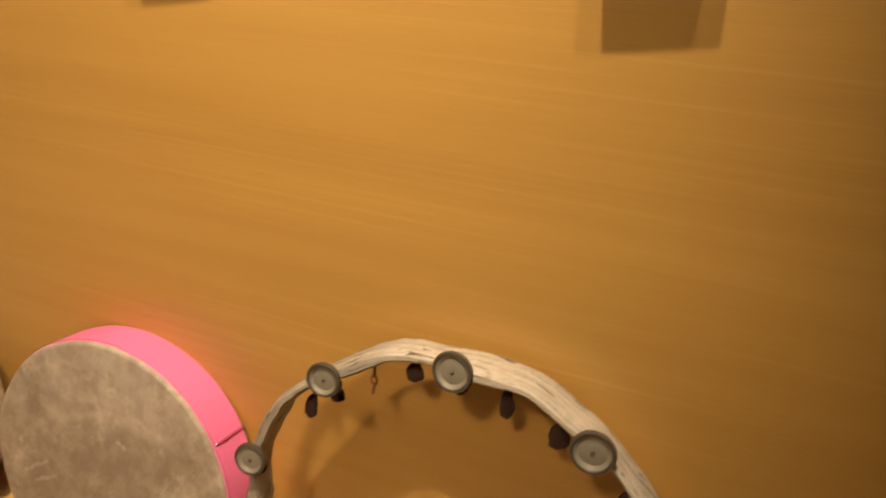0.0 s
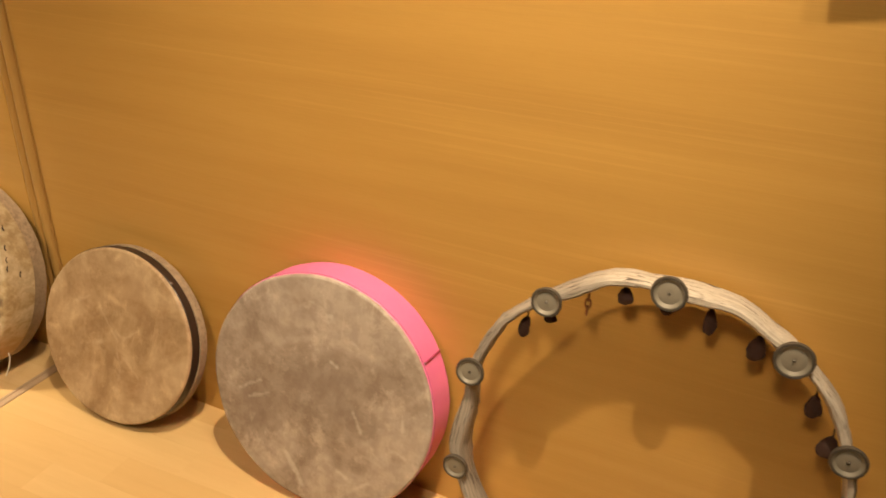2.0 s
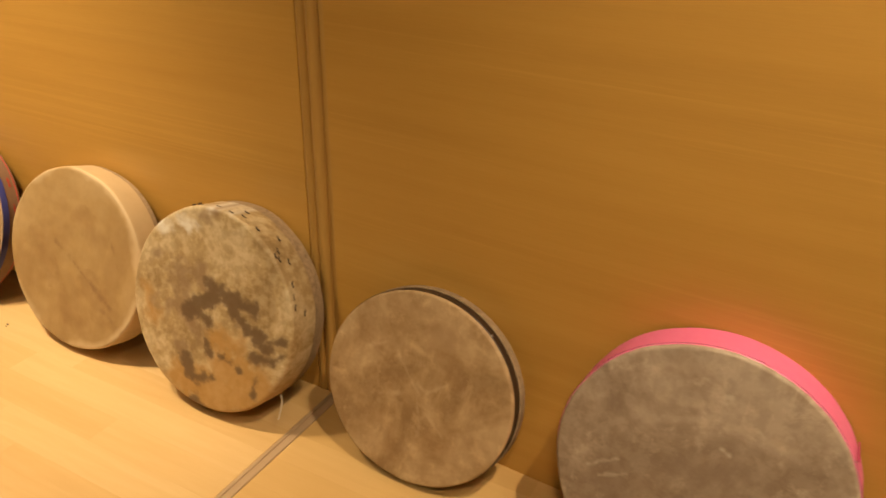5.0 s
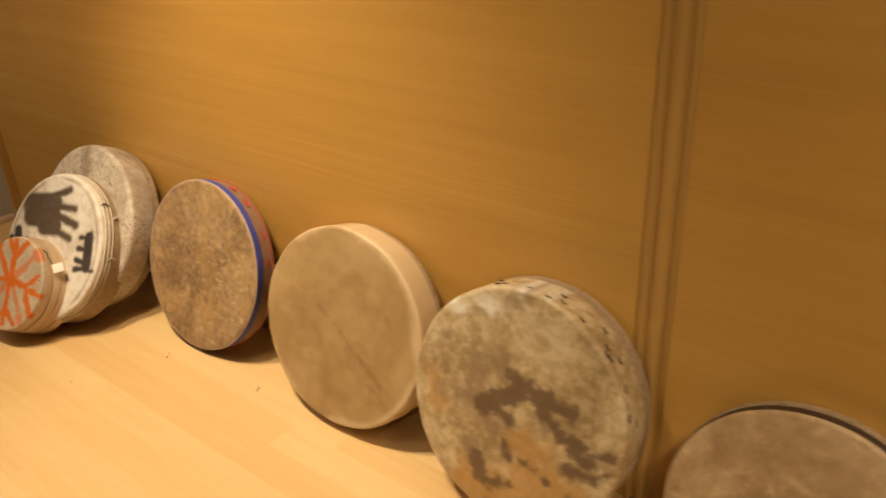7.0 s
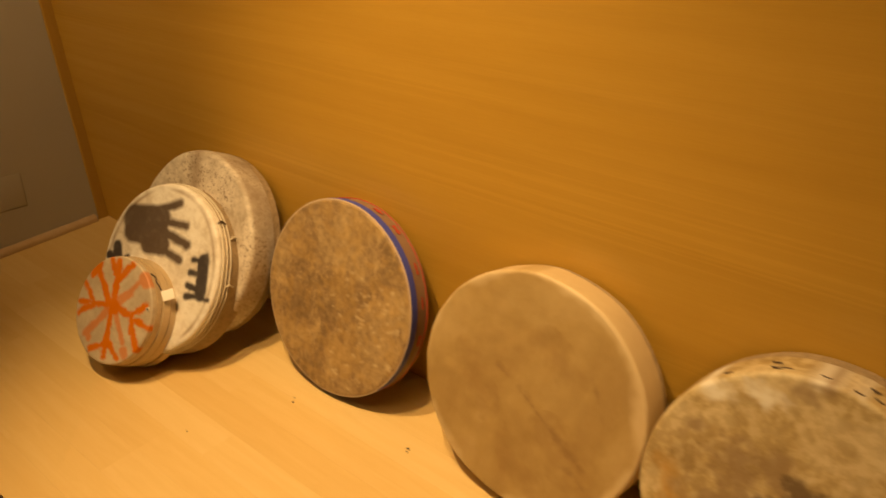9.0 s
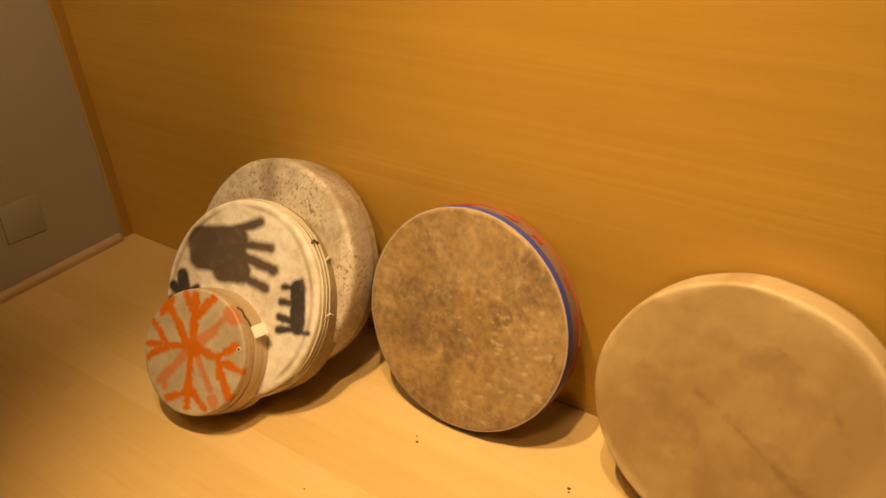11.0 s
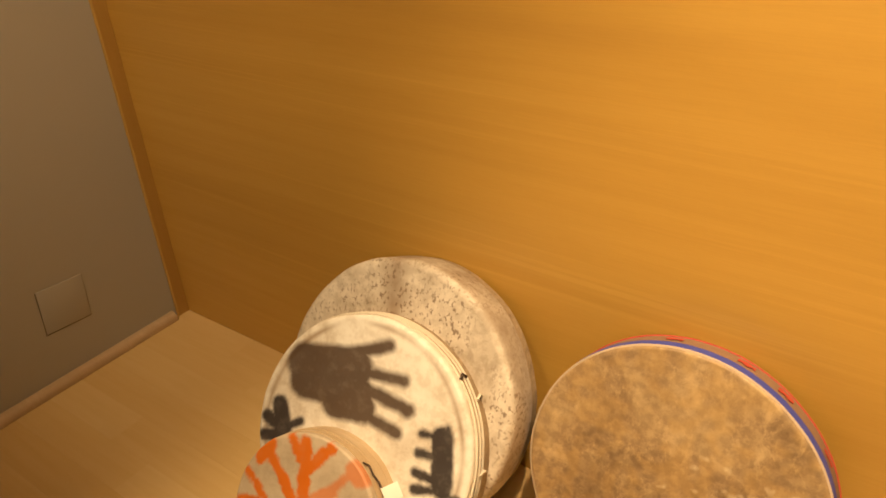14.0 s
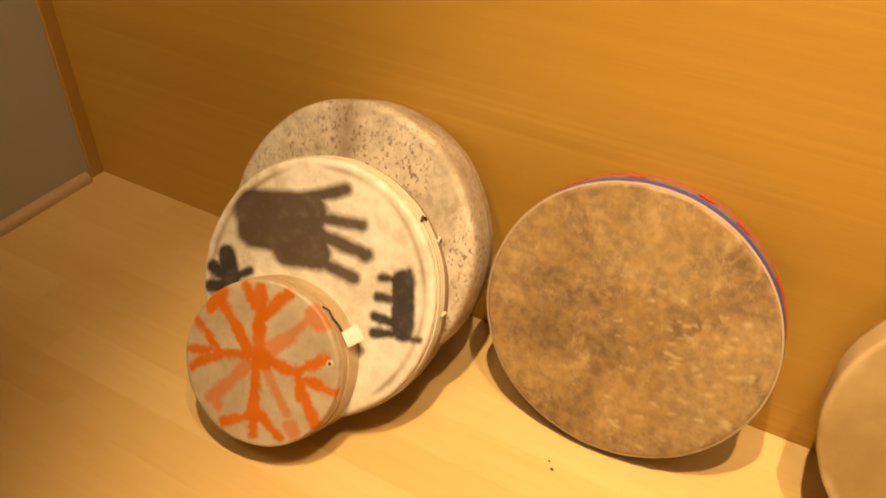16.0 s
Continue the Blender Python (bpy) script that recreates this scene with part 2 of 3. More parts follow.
# ---------------------------------------------------------------- the niche
SEAM = 2.0
RIGHT_END = 4.4
panel = tagged(mesh_object("wall_panel_west", box(0.0005, SEAM - 0.052, 0.0, 0.03, 0.0, 2.1, 0.001), VENEER), "honey-coloured oak veneer panel behind the drums", kind="structure")
EAST_TURN = -math.atan(0.063 / 1.1)
panel = tagged(mesh_object("wall_panel_east", box(0.0, (RIGHT_END - SEAM) / math.cos(EAST_TURN) - 0.003, 0.0, 0.03, -0.004, 2.1, 0.001), VENEER), "honey-coloured oak veneer panel behind the drums", kind="structure")
panel.matrix_world = Matrix.Translation((SEAM, 0, 0)) @ Matrix.Rotation(EAST_TURN, 4, "Z")
tagged(mesh_object("wall_north", box(-0.15, RIGHT_END + 0.1, 0.03, 0.15, GROUND, 2.1), WHITE), "plain wall behind the oak panels", kind="structure")

# double-ridged cover strip and the open joint beside it
trim = tagged(new("trim", None), "ridged oak cover strip with a dark joint beside it", kind="structure")
for x0, w in ((SEAM - 0.052, 0.016), (SEAM - 0.034, 0.020)):
    part("bead", sweep(rounded_bead(w, 0.0065), (x0, 0.004, 0.0), (x0, 0.004, 2.1), (0, -1, 0)), BATTEN, trim)
part("backing", box(SEAM - 0.052, SEAM, 0.007, 0.029, 0.0, 2.1), BATTEN, trim)
part("fillet", box(SEAM - 0.052, SEAM - 0.013, 0.003, 0.0069, 0.0, 2.1), BATTEN, trim)

# white end wall with its corner strip, cover plate and quarter round
tagged(mesh_object("wall_west", box(-0.15, 0.0, -3.4, 0.0299, GROUND, 2.1), WHITE), "off-white painted end wall", kind="structure")
tagged(mesh_object("corner_trim", sweep([(0, 0), (0.026, 0), (0.026, 0.003), (0.023, 0.005), (0, 0.005)], (0.0005, -0.0005, 2.1), (0.0005, -0.0005, 0.0), (1, 0, 0)), BATTEN), "slim oak strip in the corner", kind="structure")
quarter = [(0, 0), (0, 0.017)] + [(0.004 + 0.012 * math.sin(a * math.pi / 12), 0.005 + 0.012 * math.cos(a * math.pi / 12)) for a in range(0, 7)] + [(0.016, 0)]
tagged(mesh_object("baseboard", sweep(quarter, (0.0005, LEDGE_FRONT, 0.0005), (0.0005, -0.0355, 0.0005)), NOSING, True), "thin wooden quarter round along the end wall", kind="structure")

# ledge of staves
ledge = tagged(new("ledge", None), "pale lacquered stave ledge that carries the drums", kind="structure")
part("core", box(0.0, RIGHT_END, LEDGE_FRONT - 0.004, 0.03, -0.05, -0.012), JOINT, ledge, smooth=False)
strip_left = SEAM - 0.024
for x0, x1 in ((strip_left + 0.0015, strip_left + 0.0075), (strip_left + 0.009, SEAM - 0.0015)):
    part("joint_strip", box(x0, x1, LEDGE_FRONT, 0.0, -0.012, 0.0012, 0.0008), STRIP, ledge, "greyish joint strip across the ledge")
nose = [(0.0, -0.030), (0.0, -0.003)] + [(0.004 + 0.013 - 0.013 * math.cos(a * math.pi / 8), -0.010 + 0.010 * math.sin(a * math.pi / 8)) for a in range(9)] + [(0.030, -0.034), (0.024, -0.040)]
part("nosing", sweep([(s, h) for s, h in nose], (0.0, LEDGE_FRONT - 0.005, 0.0), (RIGHT_END, LEDGE_FRONT - 0.005, 0.0)), NOSING, ledge, "rounded wooden front nosing")
part("fascia", box(0.0, RIGHT_END, LEDGE_FRONT - 0.020, LEDGE_FRONT - 0.004, GROUND, -0.042), VENEER, ledge, "oak front board below the nosing")
part("lower_rail", box(0.0, RIGHT_END, LEDGE_FRONT - 0.062, LEDGE_FRONT - 0.046, GROUND, -0.085, 0.002), VENEER, ledge, "oak rail in front of the ledge")

# the room behind the camera, unseen and assumed plain, dark to limit bounced light
tagged(mesh_object("floor", box(-0.15, RIGHT_END + 0.1, -3.4, 0.15, GROUND - 0.1, GROUND), ROOM_FLOOR), "plain wooden room floor", kind="structure")
tagged(mesh_object("wall_south", box(-0.15, RIGHT_END + 0.1, -3.55, -3.4, GROUND, 2.1), ROOM_PAINT), "plain wall", kind="structure")
tagged(mesh_object("wall_east", box(RIGHT_END, RIGHT_END + 0.15, -3.4, 0.03, GROUND, 2.1), ROOM_PAINT), "plain wall", kind="structure")
tagged(mesh_object("ceiling", box(-0.15, RIGHT_END + 0.1, -3.55, 0.15, 2.1, 2.2), CEILING), "plain ceiling", kind="structure")

# flush cover plate on the end wall
plate = tagged(new("cover_plate", None), "small square blank cover plate on the white wall", "cover plate")
plate.matrix_world = pose(0.0, -0.228, 0.148, -4, 0, 0)
part("plate", box(-0.004, 0.0012, -0.042, 0.042, -0.042, 0.042, 0.0006), WHITE, plate)
part("gap", box(-0.004, 0.0006, -0.0438, 0.0424, -0.0438, 0.0420), coated("plate_gap", (0.18, 0.15, 0.12), 0.9), plate, "dark gap round the plate", smooth=False)


# ---------------------------------------------------------------- drums
def ring_radius(a, rx, rz, wob, seed):
    r = 1.0 / math.hypot(math.cos(a) / rx, math.sin(a) / rz)
    return r * (1 + wob * noise.noise((2.0 * math.cos(a), 2.0 * math.sin(a), seed)) + 0.35 * wob * noise.noise((7.0 * math.cos(a), 7.0 * math.sin(a), seed + 2)))


def lathe(profile, rx, rz, seg=112, wob=0.008, seed=0.0, closed=True):
    """A band round the drum: profile points are (out from the rim, along the axis)."""
    bm = bmesh.new()
    rows = []
    for k in range(seg):
        a = 2 * math.pi * k / seg
        r = ring_radius(a, rx, rz, wob, seed)
        rows.append([bm.verts.new(((r + o) * math.cos(a), (r + o) * math.sin(a), h)) for o, h in profile])
    n = len(profile)
    for k in range(seg):
        p, q = rows[k], rows[(k + 1) % seg]
        for i in range(n if closed else n - 1):
            bm.faces.new((p[i], p[(i + 1) % n], q[(i + 1) % n], q[i]))
    return bm


def head_mesh(rx, rz, depth, skirt, wob, seed, paints=None, seg=112, rings=26, edge=0.004, sag=0.0012):
    """Skin over the front, rolled over the edge and down the side; paints maps an attribute to a function of the place on the skin."""
    bm = bmesh.new()
    layers = {key: bm.verts.layers.float.new(key) for key in (paints or {})}
    bm.verts.layers.float.new("spare") if not layers else None
    profile = [((i / rings), -edge, sag * ((i / rings) ** 2 - 1) + 0.0005 * math.sin(9 * i / rings)) for i in range(1, rings + 1)]
    profile += [(1, -edge + edge * math.sin(a), -edge + edge * math.cos(a)) for a in (0.4, 0.8, 1.2, 1.57)]
    profile += [(1, 0.0, -edge - (skirt - edge) * f) for f in (0.33, 0.66, 1.0)]
    rows = []
    centre = bm.verts.new((0, 0, depth - sag))
    for k in range(seg):
        a = 2 * math.pi * k / seg
        r = ring_radius(a, rx, rz, wob, seed)
        row = []
        for f, o, h in profile:
            rr = f * (r + o)
            ripple = 0.0008 * noise.noise((40 * rr * math.cos(a), 40 * rr * math.sin(a), seed + 3)) if f < 1 else 0.0008 * noise.noise((9 * math.cos(a), 9 * math.sin(a), 60 * h + seed))
            row.append(bm.verts.new((rr * math.cos(a), rr * math.sin(a), depth + h + (ripple if f < 1 else 0))))
        rows.append(row)
    for k in range(seg):
        p, q = rows[k], rows[(k + 1) % seg]
        bm.faces.new((centre, p[0], q[0]))
        for i in range(len(profile) - 1):
            bm.faces.new((p[i], p[i + 1], q[i + 1], q[i]))
    for key, layer in layers.items():
        for v in bm.verts:
            v[layer] = paints[key](v.co.x, v.co.y)
    return bm


def strokes(parts, soft=0.003, rag=0.0015, scale=160.0, seed=0.0):
    """Brush marks: each is a round-ended stroke (x0, y0, x1, y1, radius) with a slightly ragged, soft edge."""
    def cover(x, y):
        best = 1.0
        for x0, y0, x1, y1, r in parts:
            dx, dy = x1 - x0, y1 - y0
            t = max(0.0, min(1.0, ((x - x0) * dx + (y - y0) * dy) / (dx * dx + dy * dy + 1e-9)))
            best = min(best, math.hypot(x - x0 - t * dx, y - y0 - t * dy) - r)
        if best < 0.02:
            best += rag * noise.noise((x * scale, y * scale, seed)) + 1.2 * rag * noise.noise((x * scale * 0.35, y * scale * 0.35, seed + 5)) + 0.6 * rag * noise.noise((x * scale * 2.6, y * scale * 2.6, seed + 9))
        return max(0.0, min(1.0, 0.5 - best / soft))
    return cover


def drum(name, label, x, rx, rz, lean, yaw, depth, gap=0.0, group="drums along the ledge"):
    """The empty of a drum that leans back on the panel: its lower back rim stands on the ledge, its upper one touches the panel."""
    l, w = radians(lean), radians(yaw)
    n = Vector((math.sin(w) * math.cos(l), -math.cos(w) * math.cos(l), math.sin(l)))
    u = Vector((math.cos(w), math.sin(w), 0))
    v = n.cross(u)
    m = Matrix((u, v, n)).transposed().to_4x4()
    front = Vector((x, -gap - math.hypot(rx * u.y, rz * v.y), rz * v.z)) + depth * n
    front.x = x
    m.translation = front - depth * n
    ob = tagged(new(name, None), label, "drum", group)
    ob.matrix_world = m
    return ob


def hoop(depth, thick=0.008, inset=0.0008, low=0.0):
    """Closed profile of a wooden hoop."""
    return [(-inset - thick, low), (-inset - 0.001, low), (-inset, low + 0.001), (-inset, depth - 0.003), (-inset - 0.001, depth - 0.002), (-inset - thick, depth - 0.002)]


def band(z0, z1, out, thick=0.002):
    return [(out - thick, z0), (out, z0 + 0.0004), (out + 0.0003, (z0 + z1) / 2), (out, z1 - 0.0004), (out - thick, z1)]


def tack(ob, a, rx, rz, out, z, mat, r=0.0028):
    """A small domed nail in the side, at the angle a."""
    bm = bmesh.new()
    bmesh.ops.create_uvsphere(bm, u_segments=10, v_segments=6, radius=r)
    rr = 1.0 / math.hypot(math.cos(a) / rx, math.sin(a) / rz) + out
    for vert in bm.verts:
        vert.co = Vector((vert.co.x * 0.45, vert.co.y, vert.co.z))
    bmesh.ops.transform(bm, matrix=Matrix.Translation((rr * math.cos(a), rr * math.sin(a), z)) @ Matrix.Rotation(a, 4, "Z"), verts=bm.verts)
    return part("tack", bm, mat, ob)


def cord(points, radius, mat, parent, name="cord", label="", closed=False):
    """A string through the points, as a mesh tube."""
    bm = bmesh.new()
    pts = [Vector(p) for p in points]
    rows = []
    for i, p in enumerate(pts):
        d = (pts[min(i + 1, len(pts) - 1)] - pts[max(i - 1, 0)]) if not closed else (pts[(i + 1) % len(pts)] - pts[i - 1])
        d.normalize()
        s = d.cross(Vector((0.3, 0.2, 0.93))).normalized()
        t = d.cross(s)
        rows.append([bm.verts.new(p + radius * (math.cos(k * math.pi / 3) * s + math.sin(k * math.pi / 3) * t)) for k in range(6)])
    last = len(rows) if closed else len(rows) - 1
    for i in range(last):
        p, q = rows[i], rows[(i + 1) % len(rows)]
        for k in range(6):
            bm.faces.new((p[k], p[(k + 1) % 6], q[(k + 1) % 6], q[k]))
    if not closed:
        bm.faces.new(rows[0])
        bm.faces.new(rows[-1])
    return part(name, bm, mat, parent, label)


BLACK = coated("black_paint", (0.018, 0.013, 0.010), 0.45, 0.3)
STEEL = coated("dull_steel", (0.45, 0.42, 0.38), 0.35, 0.3, 1.0)
HOOP_WOOD = weathered("hoop_wood", (0.20, 0.13, 0.07), (0.42, 0.31, 0.19))
ROPE = coated("pale_cord", (0.62, 0.56, 0.46), 0.8, 0.4, 0, 200)
DARK_CORD = coated("dark_cord", (0.07, 0.045, 0.03), 0.85, 0.4, 0, 200)

# pink hooped drum
X = dict(rx=0.1838, rz=0.1862)
ob = drum("frame_drum", "frame drum with bright pink hoop and greyish skin against oak panel", 2.637, lean=8.8, yaw=0.2, depth=0.062, gap=0.0375, **X)
PINK = coated("pink_paint", (0.84, 0.19, 0.42), 0.45, 0.16)
SCUFFS = [(-0.014, 0.145, -0.012, 0.130, 0.0012), (0.010, 0.128, 0.018, 0.132, 0.0012), (0.018, 0.132, 0.020, 0.124, 0.0014), (0.020, 0.124, 0.012, 0.121, 0.0012), (0.055, 0.098, 0.061, 0.094, 0.0030), (0.138, 0.010, 0.140, -0.015, 0.0014), (0.122, -0.050, 0.150, -0.057, 0.0012), (-0.051, -0.112, -0.020, -0.158, 0.0035), (-0.136, -0.024, -0.099, -0.002, 0.0014), (-0.120, -0.035, -0.085, -0.020, 0.0012), (0.060, -0.010, 0.075, -0.040, 0.0010), (0.040, -0.115, 0.060, -0.125, 0.0020), (0.070, -0.135, 0.090, -0.120, 0.0024), (0.02, 0.06, 0.03, 0.055, 0.0016)]
# soft darker patches about the middle and towards both sides
DARK_CLOUDS = [(-0.03, 0.01, 0.02, 0.03, 0.030), (-0.12, -0.02, -0.09, -0.05, 0.016), (0.05, -0.03, 0.08, -0.04, 0.012)]
GREY_SKIN = rawhide("grey_skin", (0.205, 0.15, 0.105), (0.33, 0.262, 0.20), (0.47, 0.395, 0.315), 8.0, 0.30, streak=0.35, paints=(("dark_clouds", (0.20, 0.145, 0.105), 0.55), ("scuffs", (0.62, 0.56, 0.47), 0.5)))
part("head", head_mesh(X["rx"], X["rz"], 0.062, 0.007, 0.010, 1.0, {"scuffs": strokes(SCUFFS, 0.004, 0.0022, 140, 1), "dark_clouds": strokes(DARK_CLOUDS, 0.05, 0.03, 30, 2)}, 220, 100), GREY_SKIN, ob, "greyish translucent skin")
part("hoop", lathe(hoop(0.059, 0.009, -0.001), X["rx"], X["rz"], wob=0.010, seed=1.0), PINK, ob, "bright pink painted hoop")
part("edge_line", lathe(band(0.0550, 0.0560, 0.0012), X["rx"], X["rz"], wob=0.010, seed=1.0), BLACK, ob, "thin dark line below the skin")
a = math.atan2(0.098, 0.163)
part("joint", box(-0.0004, 0.0017, -0.0005, 0.0004, 0.004, 0.052), coated("dark_pink", (0.40, 0.05, 0.15), 0.5), ob, "lap joint of the hoop")
ob.children[-1].matrix_local = Matrix.Translation((0.1895 * math.cos(a), 0.1845 * math.sin(a), 0)) @ Matrix.Rotation(a, 4, "Z")
tack(ob, a - 0.02, X["rx"], X["rz"], 0.001, 0.050, STEEL, 0.0022)

# thin brown drum with a black side
X = dict(rx=0.1635, rz=0.1535)
ob = drum("frame_drum", "shallow frame drum with tan skin and black side against panel", 2.212, lean=17.0, yaw=-1.0, depth=0.040, gap=0.0135, **X)
CREASES = [(-0.002, 0.004, 0.008, -0.006, 0.0024), (0.002, 0.010, 0.022, 0.000, 0.0012), (-0.04, 0.05, -0.004, 0.006, 0.0010), (0.004, -0.006, 0.016, -0.055, 0.0011), (0.016, -0.055, 0.012, -0.10, 0.0010), (0.02, 0.0, 0.06, 0.03, 0.0009), (-0.07, -0.03, -0.02, -0.012, 0.0009), (0.02, -0.03, 0.06, -0.06, 0.0010), (-0.10, 0.04, -0.06, 0.06, 0.0012)]
RUST = [(-0.09, 0.07, -0.05, 0.02, 0.016), (0.03, 0.09, 0.07, 0.05, 0.014), (0.05, -0.08, 0.10, -0.05, 0.014), (-0.05, -0.07, -0.02, -0.10, 0.012), (0.10, 0.02, 0.12, 0.0, 0.010)]
TAN_SKIN = rawhide("tan_skin", (0.24, 0.148, 0.064), (0.36, 0.242, 0.117), (0.50, 0.37, 0.21), 9.0, 0.22, streak=0.3, paints=(("rust", (0.25, 0.14, 0.055), 0.34), ("creases", (0.58, 0.45, 0.29), 0.36)))
part("head", head_mesh(X["rx"], X["rz"], 0.040, 0.005, 0.006, 2.0, {"creases": strokes(CREASES, 0.004, 0.0035, 120, 1), "rust": strokes(RUST, 0.03, 0.022, 45, 2)}, 220, 100), TAN_SKIN, ob, "tan mottled skin")
part("hoop", lathe(hoop(0.037, 0.009, -0.001, 0.017), X["rx"], X["rz"], wob=0.006, seed=2.0), coated("brown_black_paint", (0.030, 0.016, 0.010), 0.45, 0.4), ob, "brown-black painted hoop")
part("rim", lathe(band(0.0, 0.0165, 0.002, 0.010), X["rx"], X["rz"], wob=0.006, seed=2.0), HOOP_WOOD, ob, "bare wooden back rim")
tack(ob, math.atan2(0.112, 0.1), X["rx"], X["rz"], 0.0015, 0.032, STEEL, 0.0025)

# stained drum
X = dict(rx=0.176, rz=0.180)
ob = drum("frame_drum", "deep frame drum with dark-stained cream skin beside the cover strip", 1.826, lean=13.6, yaw=0.8, depth=0.088, gap=0.001, **X)
MAIN = [(0.000, 0.046, 0.053, 0.034, 0.0133), (0.042, 0.034, 0.089, 0.028, 0.0150), (0.006, 0.029, -0.046, -0.009, 0.0153), (0.055, 0.015, 0.082, -0.007, 0.0129), (0.083, -0.012, 0.120, -0.013, 0.0079), (0.123, -0.021, 0.156, -0.008, 0.0048), (0.104, -0.023, 0.133, -0.032, 0.0107), (0.094, -0.055, 0.140, -0.050, 0.0079), (0.140, -0.050, 0.161, -0.033, 0.0038), (-0.035, -0.003, 0.000, -0.018, 0.0127), (-0.048, -0.098, -0.035, -0.122, 0.0133), (-0.032, -0.128, 0.013, -0.117, 0.0077), (-0.005, -0.053, 0.007, -0.074, 0.0063), (-0.026, -0.174, -0.008, -0.184, 0.0134), (0.048, -0.079, 0.052, -0.080, 0.0031), (0.067, -0.086, 0.073, -0.084, 0.0031), (0.080, -0.056, 0.081, -0.059, 0.0025), (0.028, -0.072, 0.033, -0.073, 0.0031), (0.108, -0.094, 0.105, -0.121, 0.0060)]
FADED = [(-0.067, 0.059, -0.053, -0.010, 0.0234), (-0.029, 0.064, -0.017, 0.042, 0.0134), (-0.091, -0.009, -0.061, -0.012, 0.0121), (-0.047, -0.027, -0.018, -0.046, 0.0129), (-0.125, 0.072, -0.118, 0.074, 0.0077), (-0.024, 0.158, 0.001, 0.171, 0.0090), (-0.066, -0.075, -0.046, -0.087, 0.0100), (-0.127, -0.014, -0.117, -0.002, 0.0068)]
OCHRE = [(-0.045, -0.143, 0.096, -0.136, 0.0380), (0.045, -0.090, 0.111, -0.100, 0.0394), (-0.097, -0.163, -0.053, -0.163, 0.0163), (0.015, -0.043, 0.061, -0.044, 0.0187), (-0.128, -0.037, -0.139, 0.000, 0.0114)]
BLEACHED = [(-0.072, 0.143, -0.052, 0.136, 0.0124), (-0.113, 0.124, -0.089, 0.123, 0.0086), (-0.011, 0.180, 0.030, 0.182, 0.0039)]
CREAM = rawhide("stained_cream_skin", (0.24, 0.158, 0.064), (0.42, 0.31, 0.15), (0.63, 0.53, 0.345), 11.0, 0.40,
                paints=(("ochre", (0.42, 0.235, 0.055), 0.78), ("bleached", (0.76, 0.73, 0.66), 0.85), ("faded", (0.25, 0.165, 0.09), 0.72), ("stain", (0.125, 0.078, 0.042), 0.90)))
part("head", head_mesh(X["rx"], X["rz"], 0.088, 0.060, 0.012, 3.0, {"stain": strokes(MAIN, 0.009, 0.0065, 95, 1), "faded": strokes(FADED, 0.018, 0.014, 70, 2), "ochre": strokes(OCHRE, 0.03, 0.016, 60, 3), "bleached": strokes(BLEACHED, 0.014, 0.010, 60, 4)}, 260, 110, 0.006), CREAM, ob, "cream skin with dark brown and ochre stains")
part("hoop", lathe(hoop(0.040, 0.009, 0.002), X["rx"], X["rz"], wob=0.012, seed=3.0), HOOP_WOOD, ob, "bare wooden hoop")
for i in range(19):
    a = radians(12 + 5.9 * i + 8.0 * math.sin(3.3 * i * i))
    r = 1.0 / math.hypot(math.cos(a) / X["rx"], math.sin(a) / X["rz"])
    z = 0.076 + 0.005 * math.sin(2.1 * i) - (0.020 if i % 4 == 0 else 0)
    rr = r + 0.0012 + 0.0015 * math.sin(1.7 * i)
    cord([(rr * math.cos(a - 0.028), rr * math.sin(a - 0.028), z), (rr * math.cos(a), rr * math.sin(a), z + 0.001), (rr * math.cos(a + 0.030), rr * math.sin(a + 0.030), z - 0.002)], 0.0012, DARK_CORD, ob, "stitch")
cord([(0.134, -0.124, 0.050), (0.139, -0.134, 0.051), (0.140, -0.150, 0.055), (0.142, -0.1635, 0.062)], 0.0012, ROPE, ob, "string_end", "short pale string end hanging below")

# plain beige drum
X = dict(rx=0.187, rz=0.177)
ob = drum("frame_drum", "deep frame drum with plain beige skin, leaning on the oak panel", 1.457, lean=16.0, yaw=-0.6, depth=0.063, **X)
BEIGE = rawhide("beige_skin", (0.31, 0.198, 0.078), (0.375, 0.255, 0.105), (0.44, 0.315, 0.15), 5.0, 0.14,
                paints=(("smudge", (0.27, 0.16, 0.06), 0.5), ("crease", (0.21, 0.12, 0.05), 0.7), ("edge", (0.62, 0.49, 0.31), 0.6)))
def pale_edge(x, y):
    r = math.hypot(x / 0.187, y / 0.177)
    return max(0.0, min(1.0, (r - 0.925 + 0.03 * x / 0.18 + 0.09 * noise.noise((13 * x, 13 * y, 2)) + 0.03 * noise.noise((50 * x, 50 * y, 2))) / 0.06))
part("head", head_mesh(X["rx"], X["rz"], 0.063, 0.050, 0.014, 4.0, {"crease": strokes([(-0.009, 0.001, 0.110, -0.070, 0.0026), (0.087, -0.079, 0.150, -0.112, 0.0026), (-0.051, 0.022, -0.032, 0.015, 0.0020), (0.100, 0.060, 0.124, 0.013, 0.0024)], 0.010, 0.006, 60, 1), "edge": pale_edge, "smudge": strokes([(0.05, -0.05, 0.13, -0.10, 0.022), (-0.02, -0.10, 0.03, -0.13, 0.014), (-0.10, 0.02, -0.07, -0.04, 0.014), (0.02, 0.08, 0.07, 0.05, 0.012)], 0.04, 0.03, 40, 6)}, 220, 90, 0.005), BEIGE, ob, "smooth beige skin folded over the side")
